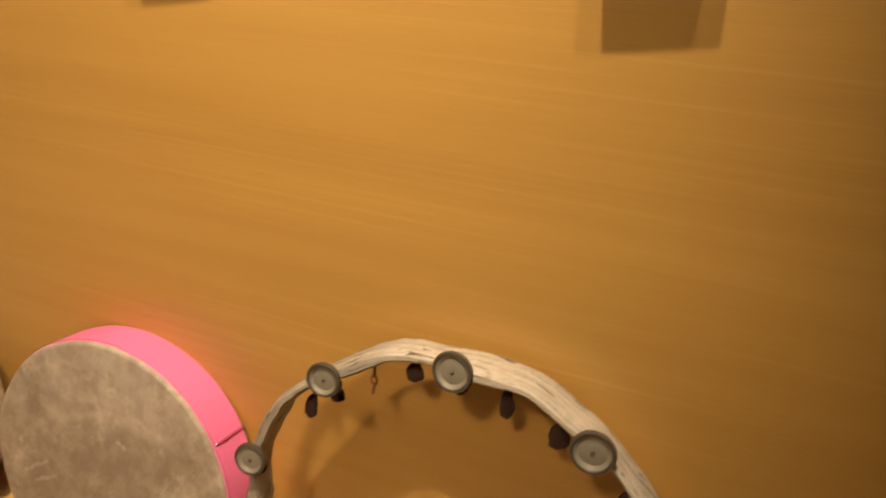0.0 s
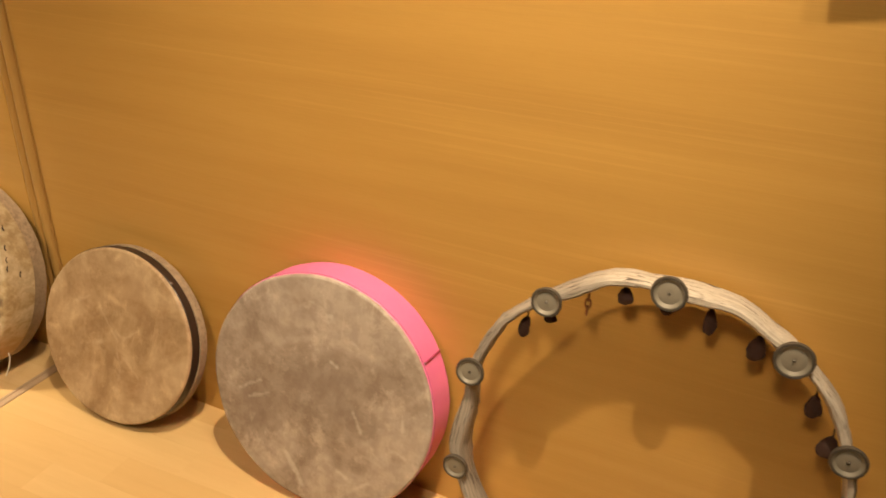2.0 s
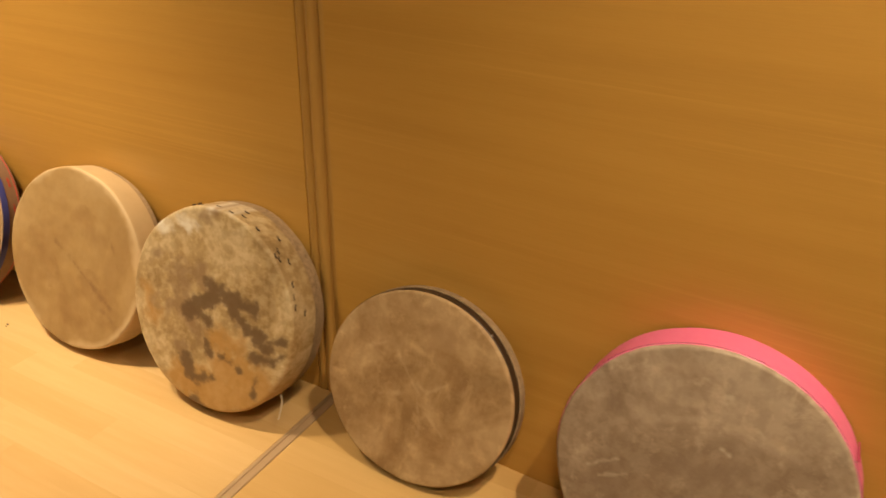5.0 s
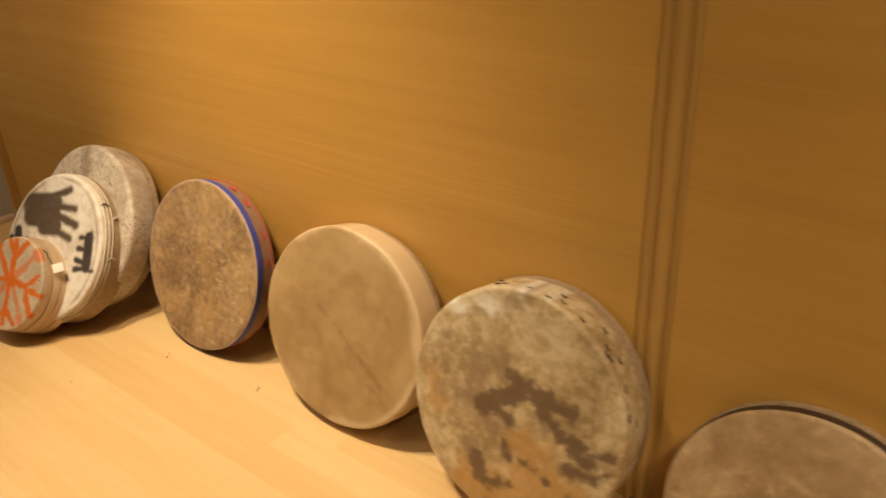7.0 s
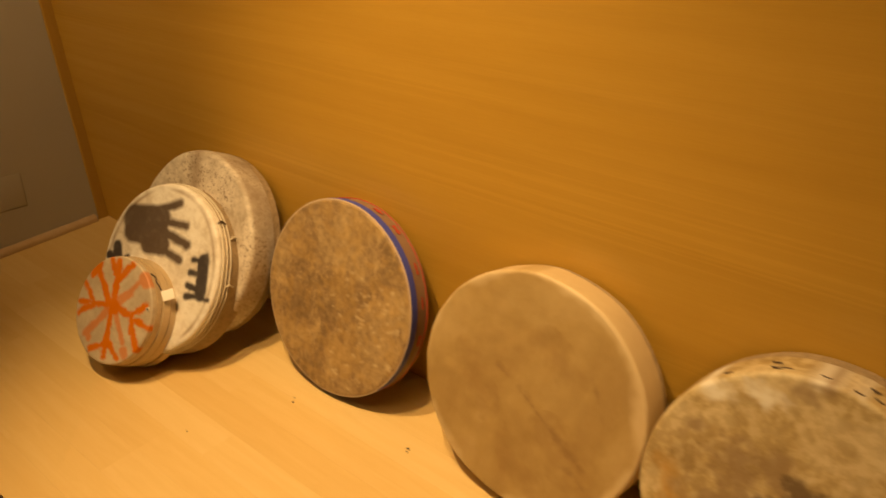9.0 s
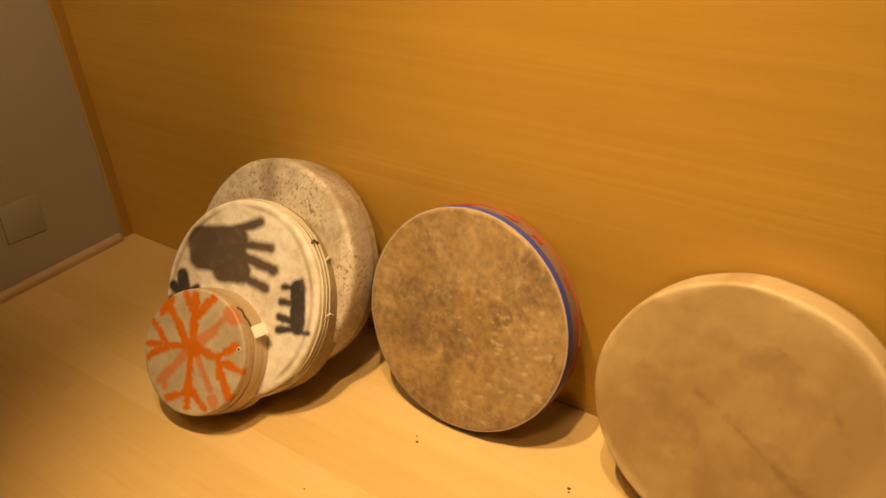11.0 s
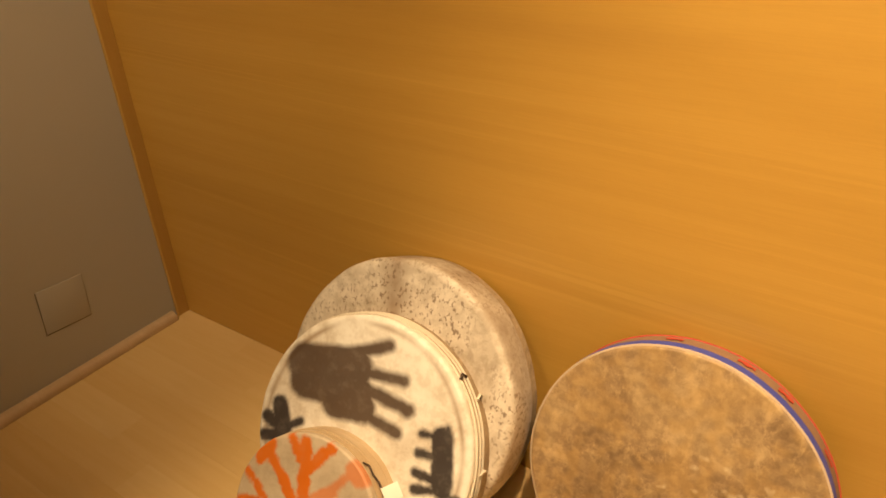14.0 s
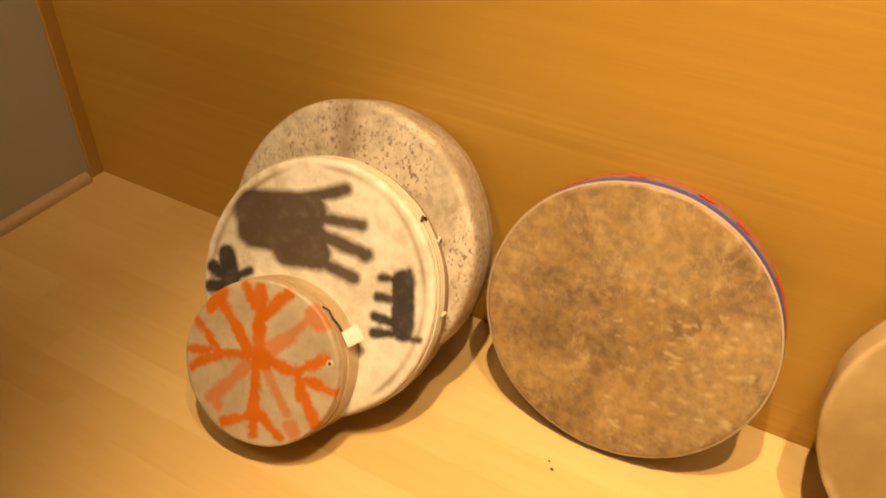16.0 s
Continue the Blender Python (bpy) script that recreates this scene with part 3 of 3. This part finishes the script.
part("hoop", lathe(hoop(0.030, 0.009, 0.002), X["rx"], X["rz"], wob=0.014, seed=4.0), HOOP_WOOD, ob, "bare wooden hoop")

# blue striped drum
X = dict(rx=0.175, rz=0.174)
ob = drum("frame_drum", "frame drum with speckled brown skin, a blue stripe and red-patterned side", 1.044, lean=17.0, yaw=0.5, depth=0.048, **X)
BROWN_SKIN = rawhide("speckled_brown_skin", (0.14, 0.085, 0.043), (0.255, 0.166, 0.085), (0.42, 0.30, 0.155), 12.0, 0.36, streak=0.45, fleck=7.0, paints=(("cloud", (0.45, 0.28, 0.09), 0.34), ("grime", (0.13, 0.074, 0.034), 0.22), ("flecks", (0.56, 0.45, 0.29), 0.7)))
BLUE = coated("blue_stripe", (0.045, 0.06, 0.33), 0.5, 0.2)
SIDE = coated("pale_side", (0.46, 0.36, 0.26), 0.6, 0.5)
SIDE_WOOD = coated("brown_side", (0.21, 0.125, 0.075), 0.6, 0.6)
RED = coated("red_paint", (0.36, 0.050, 0.028), 0.55, 0.3)
def ochre_cloud(x, y):
    return max(0.0, min(1.0, 0.35 + 1.5 * noise.noise((16 * x, 16 * y, 3)) + 1.5 * noise.noise((65 * x, 65 * y, 5))))
def grime(x, y):
    return max(0.0, min(1.0, 1.4 * noise.noise((19 * x, 19 * y, 17)) + 1.8 * noise.noise((80 * x, 80 * y, 8))))
fleck_rng = random.Random(11)
FLECKS = []
for i in range(120):
    fx, fy = fleck_rng.uniform(-0.03, 0.155), fleck_rng.uniform(-0.15, 0.06)
    if math.hypot(fx, fy) < 0.16 and fleck_rng.random() < 0.35 + 3.5 * fx:
        fl = fleck_rng.uniform(0.003, 0.010)
        FLECKS.append((fx, fy, fx + fl, fy - fl * fleck_rng.uniform(-0.5, 0.3), fleck_rng.uniform(0.0008, 0.0020)))
part("head", head_mesh(X["rx"], X["rz"], 0.048, 0.004, 0.007, 5.0, {"cloud": ochre_cloud, "grime": grime, "flecks": strokes(FLECKS, 0.004, 0.002, 150, 3)}, 220, 100), BROWN_SKIN, ob, "brown speckled skin")
part("lip", lathe(band(0.0443, 0.0468, 0.0012), X["rx"], X["rz"], wob=0.007, seed=5.0), SIDE, ob, "pale turned edge of the skin")
part("stripe", lathe(band(0.0305, 0.0443, 0.0014), X["rx"], X["rz"], wob=0.007, seed=5.0), BLUE, ob, "blue painted stripe")
part("hoop", lathe(hoop(0.040, 0.009, 0.0004), X["rx"], X["rz"], wob=0.007, seed=5.0), SIDE_WOOD, ob, "brownish painted side")
part("red_line", lathe(band(0.004, 0.0062, 0.0008), X["rx"], X["rz"], wob=0.007, seed=5.0), RED, ob, "thin red line")
for i in range(6):
    a0 = radians(-10 + 21 * i + 5 * math.sin(3 * i))
    bm = bmesh.new()
    rows = []
    for k in range(7):
        a = a0 + radians(1.1 * k)
        r = ring_radius(a, X["rx"], X["rz"], 0.007, 5.0) + 0.0006
        h = 0.0035 * (0.35 + abs(math.sin(2.3 * k + i))) * (0.8 + 0.3 * math.sin(5 * i))
        rows.append([bm.verts.new(((r + o) * math.cos(a), (r + o) * math.sin(a), 0.017 + s * h)) for o, s in ((0, -1), (0.0006, -1), (0.0006, 1), (0, 1))])
    for p, q in zip(rows, rows[1:]):
        for k in range(4):
            bm.faces.new((p[k], p[(k + 1) % 4], q[(k + 1) % 4], q[k]))
    part("red_motif", bm, RED, ob, "red painted motif")

# large grey drum at the back of the stack
X = dict(rx=0.181, rz=0.184)
STACK = "stack of three drums in the corner"
ob = drum("frame_drum", "large deep drum with greyish speckled skin behind two smaller ones", 0.681, lean=26.0, yaw=2.5, depth=0.073, group=STACK, **X)
GREY_WHITE = rawhide("grey_white_skin", (0.34, 0.275, 0.205), (0.50, 0.43, 0.345), (0.68, 0.61, 0.52), 11.0, 0.4, speck=0.75, speck_colour=(0.14, 0.085, 0.045), paints=(("band", (0.22, 0.145, 0.085), 0.75), ("rim", (0.24, 0.165, 0.10), 0.6)))
def dark_rim(x, y):
    r = math.hypot(x / 0.180, y / 0.184)
    return max(0.0, min(1.0, (r - 0.985) / 0.01)) * (0.6 + 0.6 * noise.noise((25 * x, 25 * y, 1)))
part("head", head_mesh(X["rx"], X["rz"], 0.073, 0.053, 0.010, 6.0, {"band": strokes([(-0.030, 0.185, -0.020, 0.09, 0.016)], 0.03, 0.006, 60, 2), "rim": dark_rim}, 180, 70, 0.010), GREY_WHITE, ob, "greyish skin with dark specks and a brown band")
part("hoop", lathe(hoop(0.035, 0.010, 0.002), X["rx"], X["rz"], wob=0.010, seed=6.0), HOOP_WOOD, ob, "bare wooden hoop")

# white drum with dark printed figures
X = dict(rx=0.161, rz=0.163)
ob = drum("frame_drum", "white-skinned drum with dark printed figures and corded side, in the stack", 0.687, lean=31.4, yaw=6.2, depth=0.075, gap=0.075, group=STACK, **X)
PRINT = [(-0.105, 0.075, -0.027, 0.089, 0.0277), (-0.099, 0.052, -0.016, 0.059, 0.0247), (-0.048, 0.036, -0.003, 0.043, 0.0197), (-0.038, 0.106, 0.017, 0.131, 0.0089), (-0.018, 0.087, 0.047, 0.094, 0.0081), (-0.002, 0.068, 0.061, 0.060, 0.0096), (-0.004, 0.038, 0.051, 0.028, 0.0082)]
FIGURES = [(-0.129, 0.009, -0.117, -0.018, 0.0134), (-0.148, -0.012, -0.125, -0.019, 0.0094), (-0.109, -0.013, -0.093, -0.002, 0.0061), (-0.145, -0.037, -0.121, -0.030, 0.0094), (0.115, 0.041, 0.126, -0.016, 0.0155), (0.084, 0.038, 0.108, 0.042, 0.0045), (0.086, 0.014, 0.110, 0.016, 0.0060), (0.087, -0.010, 0.116, -0.011, 0.0061), (0.090, -0.031, 0.123, -0.022, 0.0061), (0.123, -0.024, 0.150, -0.022, 0.0034), (0.119, 0.056, 0.122, 0.048, 0.0037)]
WHITE_SKIN = rawhide("white_skin", (0.48, 0.40, 0.31), (0.70, 0.65, 0.575), (0.80, 0.765, 0.71), 9.0, 0.38,
                     paints=(("edge", (0.28, 0.19, 0.11), 0.85), ("print", (0.064, 0.036, 0.021), 0.95), ("figures", (0.030, 0.023, 0.024), 0.98)))
def brown_edge(x, y):
    r = math.hypot(x / 0.158, y / 0.162)
    n = noise.noise((14 * x, 14 * y, 7))
    return max(0.0, min(1.0, 1 - abs(r - 0.935) / 0.035)) * max(0.0, min(1.0, 0.6 + 1.8 * n))
part("head", head_mesh(X["rx"], X["rz"], 0.075, 0.028, 0.009, 7.0, {"print": strokes(PRINT, 0.008, 0.0013, 95, 1), "figures": strokes(FIGURES, 0.005, 0.0016, 110, 2), "edge": brown_edge}, 240, 110, 0.005), WHITE_SKIN, ob, "white skin with dark prints")
part("hoop", lathe(hoop(0.060, 0.009, -0.0005), X["rx"], X["rz"], wob=0.009, seed=7.0), HOOP_WOOD, ob, "bare wooden hoop")
for z, o in ((0.064, 0.0014), (0.055, 0.0016), (0.047, 0.0018)):
    ringpts = [((ring_radius(a, X["rx"], X["rz"], 0.009, 7.0) + o) * math.cos(a), (ring_radius(a, X["rx"], X["rz"], 0.009, 7.0) + o) * math.sin(a), z + 0.001 * math.sin(5 * a)) for a in (2 * math.pi * k / 90 for k in range(90))]
    cord(ringpts, 0.0016, ROPE, ob, "cord", "pale cord round the skin", True)
for a, z in ((0.78, 0.066), (0.60, 0.045), (0.05, 0.055)):
    r = ring_radius(a, X["rx"], X["rz"], 0.009, 7.0) + 0.003
    cord([(r * math.cos(a), r * math.sin(a), z), ((r + 0.002) * math.cos(a + 0.03), (r + 0.002) * math.sin(a + 0.03), z - 0.007), (r * math.cos(a + 0.01), r * math.sin(a + 0.01), z - 0.018)], 0.0019, DARK_CORD if z > 0.06 else ROPE, ob, "knot")

# small drum with an orange star of strokes
X = dict(rx=0.104, rz=0.101)
ob = drum("frame_drum", "small drum with branching orange star painted on its grey skin", 0.676, lean=33.9, yaw=7.7, depth=0.082, gap=0.199, group=STACK, **X)
STAR = [(-0.005, 0.010, -0.017, 0.088, 0.0094), (-0.007, 0.056, 0.019, 0.091, 0.0079), (-0.020, 0.064, -0.038, 0.089, 0.0058), (-0.018, 0.012, -0.070, 0.063, 0.0073), (-0.079, 0.052, -0.066, 0.072, 0.0089), (-0.012, 0.006, -0.057, -0.001, 0.0058), (-0.057, 0.000, -0.094, 0.030, 0.0052), (-0.057, -0.001, -0.098, -0.009, 0.0045), (-0.056, -0.004, -0.090, -0.030, 0.0067), (-0.006, 0.001, 0.009, -0.086, 0.0080), (0.007, -0.063, -0.032, -0.084, 0.0066), (0.010, -0.059, 0.045, -0.079, 0.0066), (0.007, 0.007, 0.054, 0.002, 0.0065), (0.050, 0.006, 0.084, 0.030, 0.0071), (0.063, -0.001, 0.104, -0.006, 0.0056), (0.054, -0.004, 0.061, -0.023, 0.0078), (0.063, -0.021, 0.088, -0.049, 0.0078), (-0.003, 0.008, 0.004, 0.004, 0.0123)]
PALE_STAR = [(-0.014, -0.005, -0.057, -0.061, 0.0080), (-0.057, -0.059, -0.044, -0.066, 0.0068), (0.010, -0.005, 0.049, -0.050, 0.0058), (0.056, -0.062, 0.062, -0.067, 0.0093), (0.008, 0.018, 0.032, 0.041, 0.0093), (0.027, 0.039, 0.055, 0.074, 0.0064), (0.059, 0.075, 0.066, 0.071, 0.0139)]
SMALL_SKIN = rawhide("small_drum_skin", (0.38, 0.30, 0.21), (0.48, 0.39, 0.28), (0.55, 0.46, 0.34), 12.0, 0.3,
                     paints=(("pale_star", (0.55, 0.15, 0.02), 0.75), ("star", (0.56, 0.135, 0.003), 1.0)))
part("head", head_mesh(X["rx"], X["rz"], 0.082, 0.010, 0.008, 8.0, {"star": strokes(STAR, 0.004, 0.003, 130, 1), "pale_star": strokes(PALE_STAR, 0.005, 0.002, 120, 2)}, 220, 90, 0.003), SMALL_SKIN, ob, "grey skin with an orange painted star")
LAYER = veneer("hoop_layer_wood", (0.40, 0.28, 0.16), (0.50, 0.37, 0.22), (0.58, 0.45, 0.29), "z")
for z0, z1, o in ((0.0, 0.020, 0.0030), (0.0215, 0.040, 0.0015), (0.0415, 0.058, 0.0024), (0.0595, 0.072, 0.0008)):
    part("hoop", lathe(band(z0, z1, o, 0.007), X["rx"], X["rz"], wob=0.008, seed=8.0), LAYER, ob, "thin bent wooden hoop")
part("liner", lathe([(-0.009, 0.001), (-0.0045, 0.001), (-0.0045, 0.078), (-0.009, 0.078)], X["rx"], X["rz"], wob=0.008, seed=8.0), HOOP_WOOD, ob)
a = math.atan2(0.066, 0.110)
m = Matrix.Translation((0.1075 * math.cos(a), 0.1055 * math.sin(a), 0.052)) @ Matrix.Rotation(a, 4, "Z")
tag = part("tag", box(0.0, 0.0016, -0.010, 0.010, -0.011, 0.011, 0.0006), coated("paper_tag", (0.80, 0.78, 0.72), 0.7, 0.1), ob, "small white paper tag")
tag.matrix_local = m @ pose(0.008, 0, 0.003, 8, -52, 0)
r = 0.108
cord([(r * math.cos(a + t), (r - 0.002) * math.sin(a + t), z) for t, z in ((0.42, 0.074), (0.36, 0.066), (0.25, 0.069), (0.16, 0.064), (0.02, 0.060))], 0.0013, DARK_CORD, ob, "tag_string", "dark string of the tag")
bm = bmesh.new()
bmesh.ops.create_circle(bm, cap_ends=False, segments=14, radius=0.0035, matrix=Matrix.Translation((0.089, 0.026, 0.0827)))
eyepts = [v.co.copy() for v in bm.verts]
bm.free()
cord(eyepts, 0.0011, ROPE, ob, "eyelet", "pale eyelet", True)
cord([(0.089, 0.026, 0.0815), (0.0895, 0.0265, 0.0826)], 0.0026, DARK_CORD, ob, "hole", "dark hole")

# ---------------------------------------------------------------- jingle hoop
LEAN = 8.0
hoop_thing = tagged(new("jingle_hoop", None), "weathered crooked wooden hoop hung with round jingles and dark seed pods", "jingle hoop", "drums along the ledge")
hl = radians(LEAN)
hn = Vector((0.0, -math.cos(hl), math.sin(hl)))
hu, hv = Vector((1, 0, 0)), Vector((0, math.sin(hl), math.cos(hl)))
hm = Matrix((hu, hv, hn)).transposed().to_4x4()
HOOP_R = 0.233
hm.translation = Vector((3.098, -0.1055, 0.0105 + HOOP_R * math.cos(hl)))
hoop_thing.matrix_world = hm
BONE_WOOD = weathered("grey_driftwood", (0.24, 0.19, 0.135), (0.54, 0.47, 0.37), bark=True)
HOOP_W = 0.050


def hoop_r(a):
    """Radius of the crooked hoop: flats and elbows rather than a circle."""
    d = math.degrees(a) % 360
    bell = lambda at, width: math.exp(-(((d - at + 180) % 360 - 180) / width) ** 2)
    r = 0.2335 + 0.006 * bell(105, 8) + 0.006 * bell(71, 9) + 0.001 * bell(88, 14) + 0.003 * bell(43, 18) - 0.004 * bell(14, 16) - 0.012 * bell(174, 12) + 0.004 * bell(140, 9)
    r += 0.0015 * noise.noise((5 * math.cos(a), 5 * math.sin(a), 11))
    return r


bm = bmesh.new()
along, across = bm.verts.layers.float.new("along"), bm.verts.layers.float.new("across")
rows = []
for k in range(150):
    a = 2 * math.pi * k / 150
    r = hoop_r(a)
    t = 0.0044 + 0.003 * (0.5 + noise.noise((5 * math.cos(a), 5 * math.sin(a), 4)))
    t += 0.0055 * math.exp(-((math.degrees(a) - 185) / 13) ** 2) + 0.002 * math.exp(-((math.degrees(a) - 148) / 5) ** 2)
    back = 0.008 + 0.014 * math.exp(-((math.degrees(a) - 150) / 35) ** 2)
    w = HOOP_W * (1 + 0.12 * noise.noise((4 * math.cos(a), 4 * math.sin(a), 8)))
    ring = []
    for o, h in ((-t, back), (-t, w - 0.004), (-t + 0.003, w), (t - 0.004, w), (t - 0.001, w - 0.003), (t, w * 0.6), (t, back + 0.002), (t - 0.004, back - 0.004), (-t + 0.003, back - 0.004)):
        j = 0.0016 * noise.noise((30 * math.cos(a) + 9 * o, 30 * math.sin(a), 40 * h))
        ring.append(bm.verts.new(((r + o + j) * math.cos(a), (r + o + j) * math.sin(a), h + j)))
        ring[-1][along], ring[-1][across] = HOOP_R * a, h + 2 * o
    rows.append(ring)
for k in range(150):
    p, q = rows[k], rows[(k + 1) % 150]
    for i in range(9):
        bm.faces.new((p[i], p[(i + 1) % 9], q[(i + 1) % 9], q[i]))
part("frame", bm, BONE_WOOD, hoop_thing, "crooked weathered wooden frame")
DISC = coated("grey_jingle", (0.235, 0.205, 0.15), 0.5, 0.6, 0.1, 120)
DISC_RIM = coated("dark_jingle_rim", (0.095, 0.078, 0.058), 0.5, 0.4, 0.3, 120)
POD = coated("dark_pod", (0.050, 0.021, 0.012), 0.85, 0.6, 0, 140)


def dished(r, thick, dish):
    """A thin round plate, turned, with a raised edge."""
    bm = bmesh.new()
    prof = [(0.0015, dish * 0.3), (r * 0.3, dish * 0.5), (r * 0.62, 0.0), (r * 0.8, dish * 0.9), (r * 0.8, dish * 0.9 - thick), (0.0015, -thick)]
    rows = [[bm.verts.new((q * math.cos(2 * math.pi * k / 32), q * math.sin(2 * math.pi * k / 32), h)) for q, h in prof] for k in range(32)]
    for k in range(32):
        p, q = rows[k], rows[(k + 1) % 32]
        for i in range(len(prof) - 1):
            bm.faces.new((p[i], p[i + 1], q[i + 1], q[i]))
    return bm


def jingle(a, r_disc):
    """A round plate on the front edge of the hoop, a second one behind it, and its nail."""
    r = hoop_r(a)
    m = Matrix.Translation((r * math.cos(a), r * math.sin(a), HOOP_W + 0.004)) @ pose(0, 0, 0, 4 * math.sin(7 * a), 5 * math.cos(5 * a), 40 * a)
    d = part("jingle", dished(r_disc, 0.002, 0.003), DISC, hoop_thing, "round grey jingle plate")
    d.matrix_local = m
    bm = bmesh.new()
    prof = [(r_disc * 0.79, 0.0012), (r_disc * 0.84, 0.0034), (r_disc * 0.95, 0.0034), (r_disc, 0.001), (r_disc * 0.96, -0.0022), (r_disc * 0.79, -0.0015)]
    rows = [[bm.verts.new((q * math.cos(2 * math.pi * k / 36), q * math.sin(2 * math.pi * k / 36), h)) for q, h in prof] for k in range(36)]
    for k in range(36):
        p, q = rows[k], rows[(k + 1) % 36]
        for i in range(6):
            bm.faces.new((p[i], p[(i + 1) % 6], q[(i + 1) % 6], q[i]))
    part("rim", bm, DISC_RIM, d, "dark rim")
    bm = bmesh.new()
    bmesh.ops.create_uvsphere(bm, u_segments=10, v_segments=6, radius=0.002, matrix=Matrix.Translation((0, 0, 0.0015)))
    part("nail", bm, DISC_RIM, d)
    low = part("jingle", dished(r_disc * 0.95, 0.002, 0.003), DISC_RIM, hoop_thing, "second jingle plate behind")
    low.matrix_local = Matrix.Translation((0.002, -0.007, -0.009)) @ m
    return d


def pod(a, length, wide, tilt):
    """A dark seed pod on a short loop, hanging inside the hoop."""
    r = hoop_r(a) - 0.010
    bm = bmesh.new()
    bmesh.ops.create_uvsphere(bm, u_segments=14, v_segments=10, radius=1.0)
    for v in bm.verts:
        t = 0.5 - 0.5 * v.co.z
        w = wide / 2 * (0.55 + 0.6 * t)
        v.co = Vector((v.co.x * w, v.co.y * w * 0.7, (v.co.z - 1) * length / 2)) + 0.0022 * Vector((noise.noise(v.co * 2 + Vector((9 * a, 0, 0))), noise.noise(v.co * 2.4 + Vector((0, 7 * a, 3))), noise.noise(v.co * 3 + Vector((a, 5, 0)))))
    ob = part("seed_pod", bm, POD, hoop_thing, "dark brown seed pod")
    down = Matrix.Rotation(radians(-90 - tilt), 4, "Z")
    ob.matrix_local = Matrix.Translation((r * math.cos(a), r * math.sin(a) - 0.004, HOOP_W * 0.45)) @ Matrix(((1, 0, 0, 0), (0, 0, 1, 0), (0, -1, 0, 0), (0, 0, 0, 1))) @ Matrix.Rotation(radians(tilt), 4, "Y")
    cord([(r * math.cos(a), r * math.sin(a) + 0.006, HOOP_W * 0.45), (r * math.cos(a), r * math.sin(a) - 0.006, HOOP_W * 0.45)], 0.0014, DARK_CORD, hoop_thing, "loop")


for deg, rd in ((89.5, 0.0235), (124.4, 0.0215), (160.4, 0.0215), (196, 0.0205), (54.2, 0.0245), (23.4, 0.0225), (-12, 0.022), (232, 0.021)):
    jingle(radians(deg), 0.87 * rd)
for deg, ln, wd, tl in ((135, 0.030, 0.016, 8), (102, 0.022, 0.021, 0), (78, 0.034, 0.016, -4), (63, 0.032, 0.023, 4), (41, 0.028, 0.020, 0), (28, 0.028, 0.026, 8), (127, 0.022, 0.018, -10), (90, 0.024, 0.018, 0), (-30, 0.028, 0.020, 0), (215, 0.026, 0.018, 4)):
    pod(radians(deg), ln, wd, tl)
a = radians(113)
r = hoop_r(a) - 0.010
CHAIN = coated("rusty_link", (0.28, 0.11, 0.05), 0.5, 0.4, 0.6)
for i in range(3):
    c = Vector((r * math.cos(a), r * math.sin(a) - 0.006 - 0.009 * i, HOOP_W * 0.6))
    cord([c + Vector((0.0035 * math.cos(t) * (1 if i % 2 else 0.3), 0.006 * math.sin(t), 0.0035 * math.cos(t) * (0.3 if i % 2 else 1))) for t in (2 * math.pi * k / 12 for k in range(12))], 0.0011, CHAIN, hoop_thing, "chain_link", "rusty chain link", True)

# unseen blocks above the view, shaped and placed so their shadows fall on the panel
for x in (2.789, 3.226):
    face = math.tan(EAST_TURN) * (x - SEAM)
    block = tagged(mesh_object("wall_block", box(x - 0.0415, x + 0.0415, face - 0.045, face + 0.003, 0.883, 0.965, 0.003), BATTEN), "unseen small wooden block placed to cast its shadow on the oak panel", "wall block", "blocks on the panel")

# crumbs on the ledge
for x, y, r in ((1.259, -0.155, 0.0022), (1.262, -0.161, 0.0015), (1.016, -0.196, 0.0020), (1.008, -0.186, 0.0013), (0.93, -0.36, 0.0014)):
    bm = bmesh.new()
    bmesh.ops.create_icosphere(bm, subdivisions=2, radius=r, matrix=Matrix.Translation((x, y, 0.45 * r)) @ Matrix.Diagonal((1.3, 0.9, 0.5, 1)))
    for v in bm.verts:
        v.co += 0.25 * r * Vector(noise.noise_vector(v.co * 600))
    tagged(mesh_object("crumb", bm, DARK_CORD, True), "tiny dark crumb lying on the pale ledge", "crumb", "crumbs on the ledge")

# ---------------------------------------------------------------- staves of the ledge
STAVE_W = 0.0628
meshes = {}


def stave(x0, x1, y0, mat, key):
    length = round(x1 - x0, 3)
    if (length, key) not in meshes:
        data = bpy.data.meshes.new("stave")
        bm = box(0.00005, length - 0.00005, 0.00005, STAVE_W - 0.00005, -0.0119, 0.0)
        bm.to_mesh(data)
        bm.free()
        data.materials.append(mat)
        meshes[(length, key)] = data
    ob = new("stave", meshes[(length, key)])
    ob.parent = ledge
    ob.location = (x0, y0, 0)


rng = random.Random(5)
for left, right, mat, key in ((0.0, strip_left, PALE_STAVE, "pale"), (SEAM, RIGHT_END, AMBER_STAVE, "amber")):
    for row in range(10):
        y0 = LEDGE_FRONT + row * STAVE_W
        x = left
        step = rng.choice((0.2, 0.3, 0.4, 0.5))
        while x < right - 0.001:
            e = min(right, x + step)
            if right - e < 0.1:
                e = right
            stave(x, e, y0, mat, key)
            x, step = e, rng.choice((0.4, 0.5, 0.6, 0.7))
